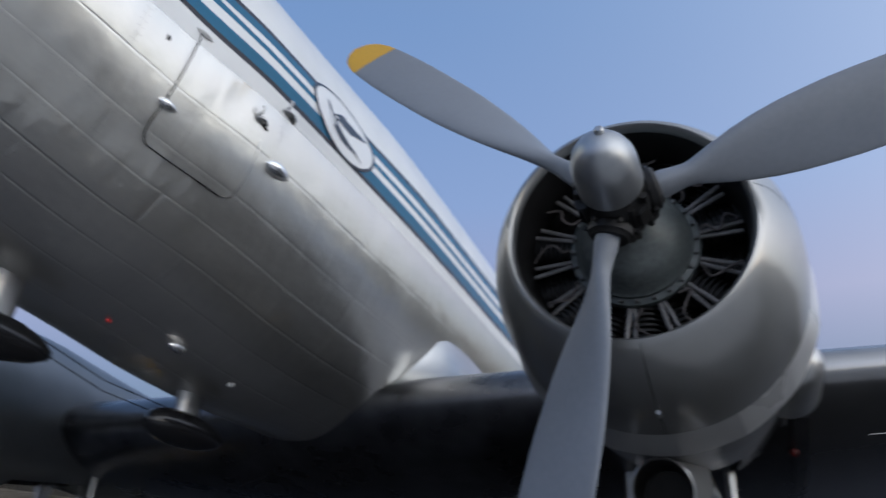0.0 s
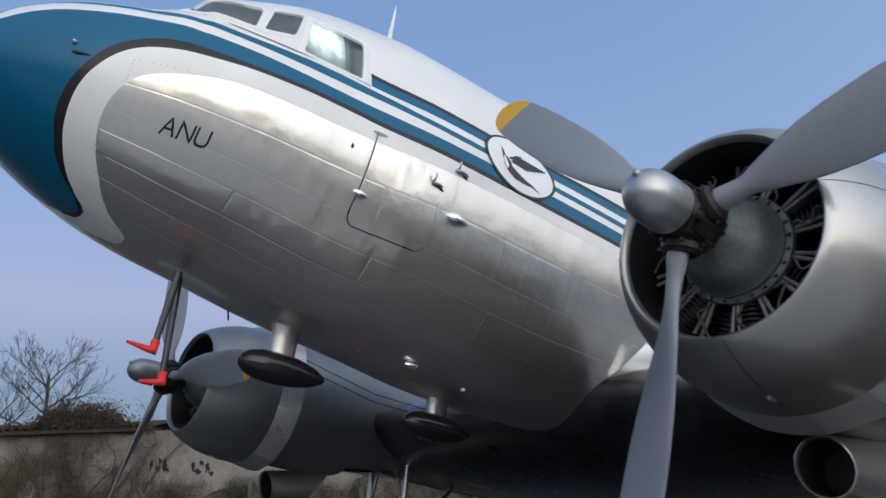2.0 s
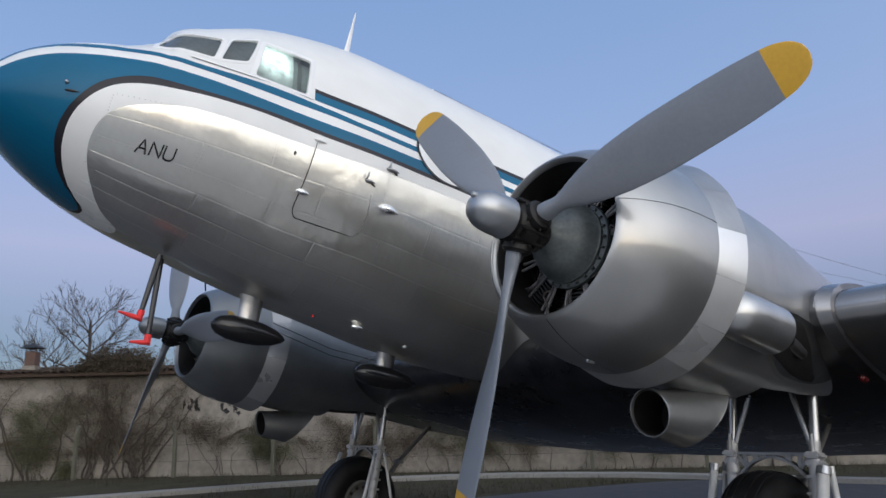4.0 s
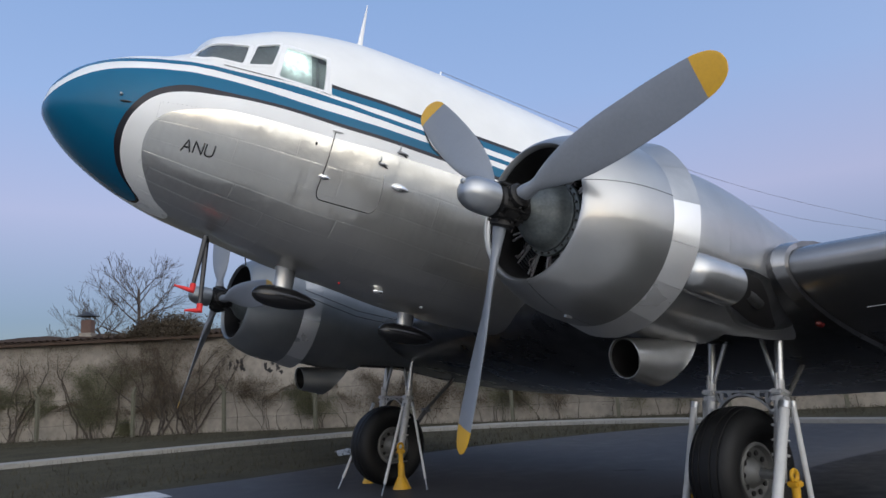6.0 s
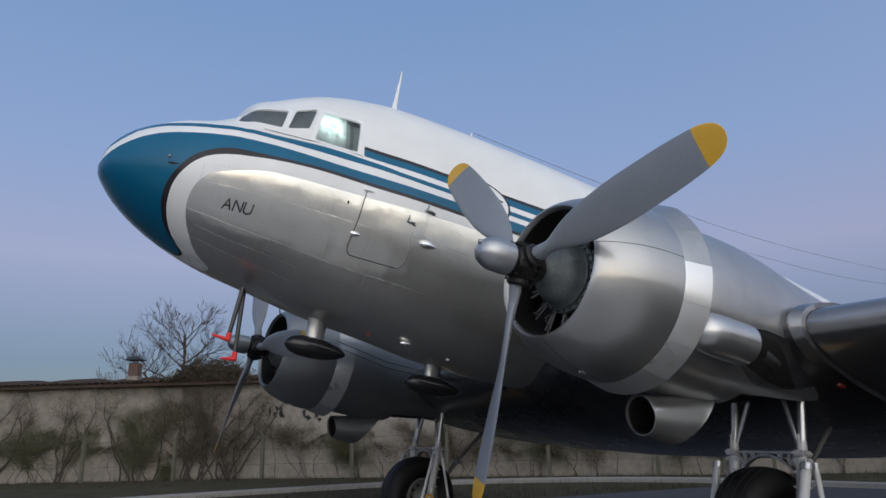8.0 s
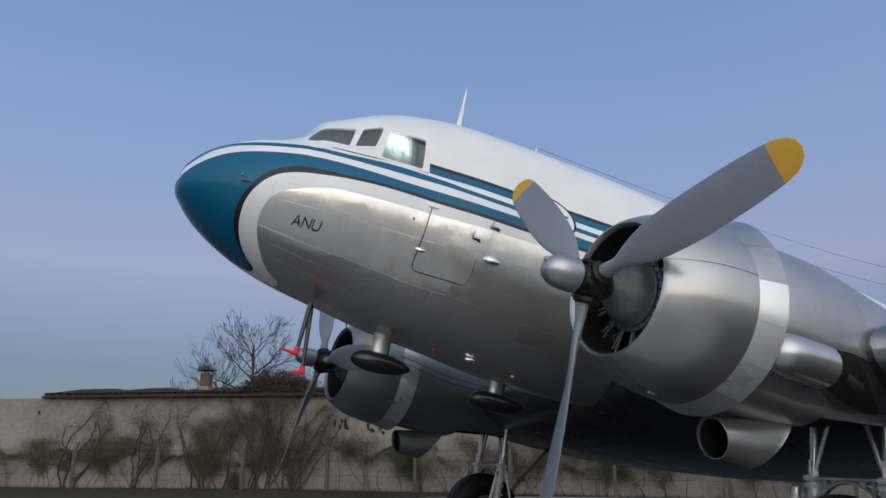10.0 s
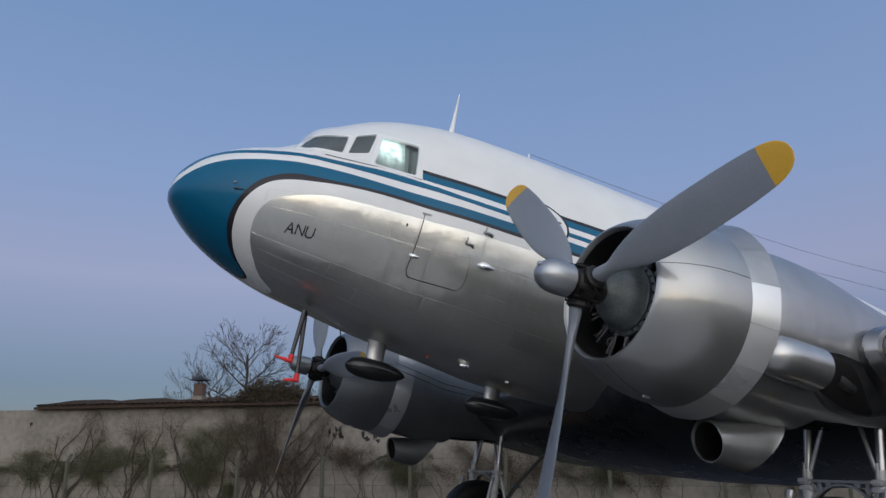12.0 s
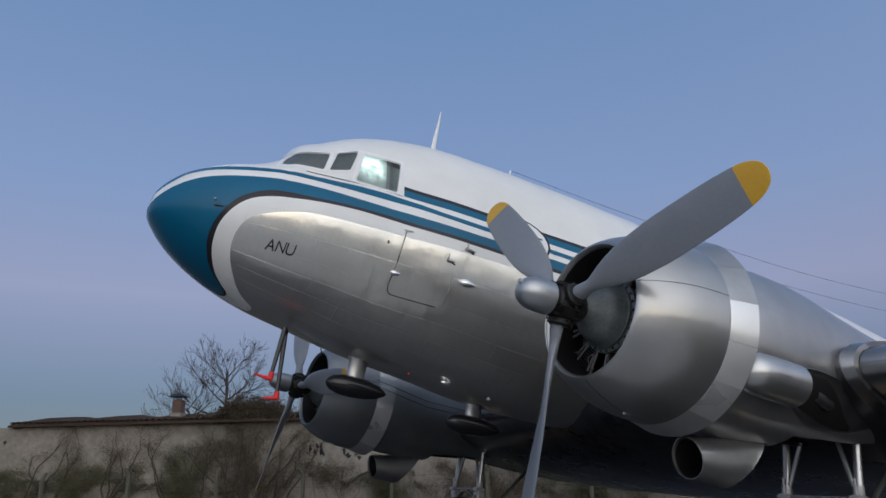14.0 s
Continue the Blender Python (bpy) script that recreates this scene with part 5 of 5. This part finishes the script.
vs = [bm.verts.new(p) for p in ((-.33, -.33, .90), (.33, -.33, .90), (.33, .33, .90), (-.33, .33, .90), (-.05, -.05, 1.07), (.05, -.05, 1.07), (.05, .05, 1.07), (-.05, .05, 1.07))]
for f in ((3, 2, 1, 0), (4, 5, 6, 7), (0, 1, 5, 4), (1, 2, 6, 5), (2, 3, 7, 6), (3, 0, 4, 7)):
    bm.faces.new([vs[k] for k in f])
part("chimney_cap", bm, DARK, chimney, "dark pyramid cap", False)


# fence posts along the wall
POST = material("mossy_concrete_post", (.11, .105, .075), .9, 0, 4, .3, .3, 25)


def fence_post(u, h, lean):
    bm = bmesh.new()
    tube(bm, [(0, 0, 0), (0, 0, h), (.16 * lean, .05, h + .22)], [.075, .07, .055], 4)
    ob = new("fence_post", mesh("fence_post", bm, POST, False))
    ob.location = on_wall(u, 0, -.45)
    ob.rotation_euler[2] = .6
    return tagged(ob, "mossy concrete fence post with a bent top before the wall", "fence post", "fence posts")


for k in range(-3, 12):
    fence_post(-6.93 + 3.25 * k, 1.38 + .05 * ((k * 5) % 3), 1 if k % 2 else -1)
for h in (.5, 1.0, 1.34):
    bm = bmesh.new()
    tube(bm, [on_wall(u, h + .02 * math.sin(u * 3), -.45) for u in [-26 + k for k in range(56)]], .006, 4)
    tagged(new("fence_wire", mesh("fence_wire", bm, DARK)), "thin rusty fence wire strung between posts", "wire", "fence wires")


# dark flaked patches on the wall
def wall_mark(u, z, w, h, seed):
    r = random.Random(seed)
    w, h = 1.35 * w, 1.35 * h
    bm = bmesh.new()
    n = 22
    bm.faces.new([bm.verts.new(on_wall(u + w * (.25 + .75 * r.random()) * math.cos(2 * math.pi * k / n), z + h * (.25 + .85 * r.random()) * math.sin(2 * math.pi * k / n), -.004)) for k in range(n)])
    return tagged(new("wall_mark", mesh("wall_mark", bm, SOOT_AND_SHADE, False)), "small black flaked mark on the plaster wall", "stain", "wall marks", "structure")


for i, (u, z, w, h) in enumerate(((-6.92, 2.26, .06, .14), (-6.72, 2.14, .09, .13), (-6.66, 2.36, .07, .09), (-6.50, 2.30, .07, .20), (-6.42, 2.10, .08, .08), (-5.62, 2.20, .06, .12), (-5.48, 2.02, .12, .08), (-5.36, 2.24, .07, .10), (-5.18, 2.12, .09, .16), (-5.05, 1.94, .10, .07), (-18.67, 2.72, .09, .08))):
    wall_mark(u, z, w, h, i)


# plants on the wall
def leaf_quad(bm, p, s, r):
    a, b = r.uniform(0, 6.28), r.uniform(-1.2, 1.2)
    u = Vector((math.cos(a) * math.cos(b), math.sin(a) * math.cos(b), math.sin(b)))
    v = u.orthogonal().normalized()
    v = (v * math.cos(a * 3) + u.cross(v) * math.sin(a * 3)) * .55
    bm.faces.new([bm.verts.new(p + s * q) for q in (-u, v * .8, u, -v * .8)])


def creeper(u0, u1, z0, z1, stems, leaves, seed, mat, name="creeper", depth=.18, label="dry leafless creeper climbing the plaster wall", size=.027):
    """A climbing plant: forked stems and a haze of small leaves, uneven in outline."""
    r = random.Random(seed)
    ob = new(name)
    ob.location = on_wall((u0 + u1) / 2, 0, -.1)
    off = -Vector(ob.location)
    bm = bmesh.new()
    tips = []
    for k in range((stems + 1) // 2):
        u, z, du = r.uniform(u0, u1) * .6 + (u0 + u1) * .2, 0.0, r.uniform(-.12, .12)
        pts = []
        top = r.uniform(z0 + .5 * (z1 - z0), z1)
        while z < top:
            pts.append(on_wall(u, z, -.03 - depth * .4 * r.random()) + off)
            du = max(min(du + r.uniform(-.10, .10), .28), -.28)
            u, z = u + du * .6, z + r.uniform(.10, .20)
            if r.random() < .45 and len(pts) > 3:
                q, qu, qz = [pts[-1]], u, z
                s = r.choice((-1, 1))
                for _ in range(r.randint(3, 8)):
                    qu, qz = qu + s * r.uniform(.03, .14), qz + r.uniform(-.05, .14)
                    q.append(on_wall(qu, min(qz, z1), -.03 - depth * .5 * r.random()) + off)
                tube(bm, q, [max(.006 - .0006 * i, .002) for i in range(len(q))], 4)
                tips += q[1:]
        if len(pts) > 2:
            tube(bm, pts, [max((.036 if z1 > 3 else .012) - .0015 * i, .007) for i in range(len(pts))], 5)
            tips += [p for p in pts if (p - off).z > z0]
    tagged(part("stem", bm, BARK, ob), kind="stuff")
    bm = bmesh.new()
    for _ in range(int(leaves * 6.0)):
        p = r.choice(tips)
        g = Vector((r.gauss(0, .13), r.gauss(0, .13), r.gauss(0, .12)))
        g -= WALL_OUT * max(g.dot(WALL_OUT) + (p - off - WALL_AT).dot(WALL_OUT) + .01, 0)
        if (p - off + g).z < .02:
            continue
        leaf_quad(bm, p + g, size * r.uniform(.4, 1.0), r)
    tagged(part("foliage", bm, mat, ob, "", False), kind="stuff")
    return tagged(ob, label, name, name + "s on the wall")


IVY = "tangled olive-green climbing shrub against the plaster wall"
creeper(-21.5, -18.8, .3, 2.0, 8, 700, 1, LEAF, label=IVY)
creeper(-19.0, -15.6, .5, 1.6, 12, 1900, 2, LEAF, label=IVY)
creeper(-18.0, -15.8, 1.2, 3.2, 9, 700, 3, BRUSH)
creeper(-16.2, -13.4, .5, 1.7, 12, 2200, 4, LEAF, label=IVY)
creeper(-15.4, -14.0, 1.2, 3.2, 8, 800, 5, BRUSH)
creeper(-12.4, -10.8, .4, 2.4, 14, 3200, 6, LEAF, label=IVY, depth=.5)
creeper(-12.8, -10.5, 1.5, 3.2, 8, 500, 7, BRUSH)
creeper(-10.6, -8.4, .6, 3.6, 16, 3000, 8, BRUSH, depth=.4)
creeper(-9.4, -7.4, 1.6, 4.1, 14, 2700, 9, BRUSH, depth=.6, label="thick brown dry creeper climbing over the roof edge")
creeper(-9.0, -7.6, .3, 2.4, 10, 1200, 10, BRUSH)
creeper(-10.9, -10.3, .05, .5, 6, 700, 11, LEAF, "shrub", .4, "small dark green shrub at the foot of the wall")
creeper(-6.6, -4.4, .9, 1.7, 6, 1000, 12, BRUSH)
creeper(-4.4, -2.2, .4, 1.7, 10, 2600, 13, LEAF, label=IVY)
creeper(-2.0, .8, .4, 1.8, 8, 2600, 14, BRUSH)
creeper(.6, 3.0, .4, 1.5, 8, 2000, 15, LEAF, label=IVY)
creeper(3.0, 6.0, .4, 1.7, 6, 2200, 16, BRUSH)
creeper(6.0, 9.5, .3, 1.6, 6, 2200, 17, LEAF, label=IVY)
creeper(10, 14, .3, 1.5, 10, 700, 18, BRUSH)


# low tangle of scrub that runs along the wall
def scrub(u0, u1, zc, h, n, seed, mat, label):
    r = random.Random(seed)
    ob = new("scrub")
    ob.location = on_wall((u0 + u1) / 2, 0, -.25)
    off = -Vector(ob.location)
    wave = [r.uniform(0, 6.28) for _ in range(3)]
    leaves, twigs = bmesh.new(), bmesh.new()
    for _ in range(n):
        u = r.uniform(u0, u1)
        mid = zc + .16 * math.sin(u * 1.9 + wave[0]) + .10 * math.sin(u * 4.3 + wave[1])
        thick = h * (.55 + .45 * math.sin(u * 2.7 + wave[2]))
        z = max(mid + r.gauss(0, thick), .05)
        leaf_quad(leaves, on_wall(u, z, -.05 - abs(r.gauss(0, .16))) + off, .032 * r.uniform(.4, 1.1), r)
    u = u0 + .3
    while u < u1:
        p, s, top = [], 0, zc + r.uniform(-.1, .5)
        for k in range(8):
            p.append(on_wall(u + s, .02 + top * k / 7, -.06 - .12 * r.random()) + off)
            s += r.gauss(0, .07)
        tube(twigs, p, [.013 - .0013 * k for k in range(8)], 4)
        u += r.uniform(.6, 1.7)
    tagged(part("twig", twigs, BARK, ob), kind="stuff")
    tagged(part("foliage", leaves, mat, ob, "", False), kind="stuff")
    return tagged(ob, label, "scrub", "scrub along the wall")


SCRUB = "low olive-brown scrub tangled along the foot of the wall"
scrub(-20.5, -16.3, 1.15, .26, 4200, 41, LEAF, SCRUB)
scrub(-16.3, -12.9, 1.20, .24, 4600, 42, LEAF, SCRUB)
scrub(-12.9, -9.6, .95, .30, 2600, 43, BRUSH, "low brown withered scrub along the wall")
scrub(-6.9, -3.0, 1.35, .15, 2300, 44, BRUSH, "low brown withered scrub along the wall")
scrub(-3.0, 2.0, .95, .34, 4200, 45, BRUSH, "low brown withered scrub along the wall")
scrub(2.0, 9.0, .9, .32, 4200, 46, LEAF, SCRUB)

# dry thicket lying over the roof's edge
def thicket(u0, u1, z0, z1, out, n, seed, mat, label):
    r = random.Random(seed)
    ob = new("thicket")
    ob.location = on_wall((u0 + u1) / 2, z0, out)
    off = -Vector(ob.location)
    twigs, leaves = bmesh.new(), bmesh.new()
    for _ in range(n):
        s = r.betavariate(1.6, 1.6)
        u = u0 + (u1 - u0) * s
        top = z0 + (z1 - z0) * (math.sin(math.pi * s) ** .7) * r.uniform(.35, 1.0)
        p = on_wall(u, z0 - .1, out + r.uniform(-.3, .3)) + off
        q = on_wall(u + r.gauss(0, .25), top, out + r.uniform(-.45, .45)) + off
        m = p.lerp(q, .55) + Vector((r.gauss(0, .09), r.gauss(0, .09), .06))
        tube(twigs, [p, m, q], [.009, .006, .003], 3)
        for _ in range(34):
            t = r.uniform(.25, 1.05)
            leaf_quad(leaves, p.lerp(q, t) + Vector((r.gauss(0, .09), r.gauss(0, .09), r.gauss(0, .07))), .045 * r.uniform(.5, 1.3), r)
    tagged(part("twig", twigs, BARK, ob), kind="stuff")
    tagged(part("foliage", leaves, mat, ob, "", False), kind="stuff")
    return tagged(ob, label, "thicket", "thickets")


RUST = material("withered_brown_leaf", (.062, .046, .028), .9, 0, 3, .45)
thicket(-10.7, -7.6, 3.34, 4.28, -.02, 330, 31, RUST, "brown withered thicket hanging over the shed roof")
thicket(-11.6, -9.6, 3.30, 3.75, .5, 60, 32, RUST, "low brown withered thicket on the shed roof")

TWIG = material("grey_winter_bark", (.075, .062, .056), .9, 0, 6, .3, spec=.1)


# bare tree behind the shed
def bare_tree(u, out, seed):
    """Two stems from one foot; long limbs that arch out and up into a broad flat dome of twigs."""
    r = random.Random(seed)
    ob = new("tree")
    ob.location = on_wall(u, 0, out)
    trunk, crown = bmesh.new(), bmesh.new()

    def stem(bm, p, d, length, radius, level, rise):
        n = 6
        pts, dirs = [p], [d]
        for _ in range(n):
            d = (d + Vector((r.gauss(0, .10), r.gauss(0, .10), rise + r.gauss(0, .05)))).normalized()
            p = p + d * length / n
            pts.append(p)
            dirs.append(d)
        tube(bm, pts, [max(radius * (1 - .55 * i / n), .0060) for i in range(n + 1)], 7 if level < 2 else 4 if level < 3 else 3)
        return pts, dirs, radius * .45

    def limb(p, d, length, radius, level):
        pts, dirs, end = stem(crown, p, d, length, radius, level, .035)
        if level >= 4:
            return
        for k in range((5, 6, 5, 3)[level]):
            i = 6 if k == 0 else r.randint(2, 6)
            side = dirs[i].orthogonal().normalized()
            a = r.uniform(0, 6.28)
            side = side * math.cos(a) + dirs[i].cross(side) * math.sin(a)
            e = (dirs[i] + side * (.25 if k == 0 else r.uniform(.5, 1.0)) + Vector((0, 0, .12))).normalized()
            limb(pts[i], e, length * r.uniform(.42, .62), max(radius * (1 - .55 * i / 6) * .72, .005), level + 1)
    along = WALL_ALONG
    for foot, lean, height, count, base in ((Vector((0, 0, 0)), along * .02, 6.1, 11, .12), (-along * .35, -along * .10, 5.0, 7, .09)):
        pts, dirs, _ = stem(trunk, foot, (Vector((0, 0, 1)) + lean).normalized(), height, base, 0, 0)
        turn = r.uniform(0, 6.28)
        for k in range(count):
            f = k / (count - 1)
            z = height * (.64 + .34 * f)
            i = min(int(z / height * 6), 5)
            p = pts[i].lerp(pts[i + 1], z / height * 6 - i)
            a = turn + 2.4 * k
            flat = along * math.cos(a) * 1.0 + WALL_OUT * math.sin(a) * .8
            if lean.length > .1 and flat.dot(along) > .2:
                flat = -flat
            limb(p, (flat + Vector((0, 0, .30 + .8 * f))).normalized(), 1.95 - .85 * f + r.uniform(-.15, .15), .040 - .012 * f, 1)
    part("trunk", trunk, TWIG, ob)
    part("crown", crown, TWIG, ob, "bare twiggy branches")
    return tagged(ob, "bare winter tree standing behind the shed roof", "tree")


bare_tree(-12.8, 6.0, 9)

# grass tufts along the wall and the apron's edge
r = random.Random(21)
bm = bmesh.new()
for _ in range(9000):
    if r.random() < .55:
        u = r.uniform(-22, 16)
        p = on_wall(u, 0, -r.random() ** 2 * 3.5 - .05)
    else:
        x = r.uniform(-6, 12)
        p = Vector((x, 6.25 - max(x - 8, 0) * .2 + r.random() ** 1.5 * min(6, 13 - x), 0))
    a, h, w = r.uniform(0, 6.28), r.uniform(.04, .16), .007
    t = p + Vector((r.gauss(0, .04), r.gauss(0, .04), h))
    d = Vector((math.cos(a), math.sin(a), 0)) * w
    bm.faces.new([bm.verts.new(q) for q in (p - d, p + d, t)])
tagged(new("grass_tufts", mesh("grass_tufts", bm, GRASS, False)), "thin tufts of dry short grass", "grass", kind="stuff")

# painted lines on the apron
PAINT = material("worn_white_line", (.5, .5, .5), .7, 0, 3, .3)
for pts in ([(-1.2, 5.45), (-.1, 5.5), (-.05, 4.7), (-.5, 4.65)], [(4.0, 7.3), (4.5, 8.4), (5.0, 8.7), (4.7, 7.5)]):
    bm = bmesh.new()
    flat(bm, pts, .009)
    tagged(new("painted_line", mesh("painted_line", bm, PAINT, False)), "worn white painted mark on the ground", "road marking", kind="structure")
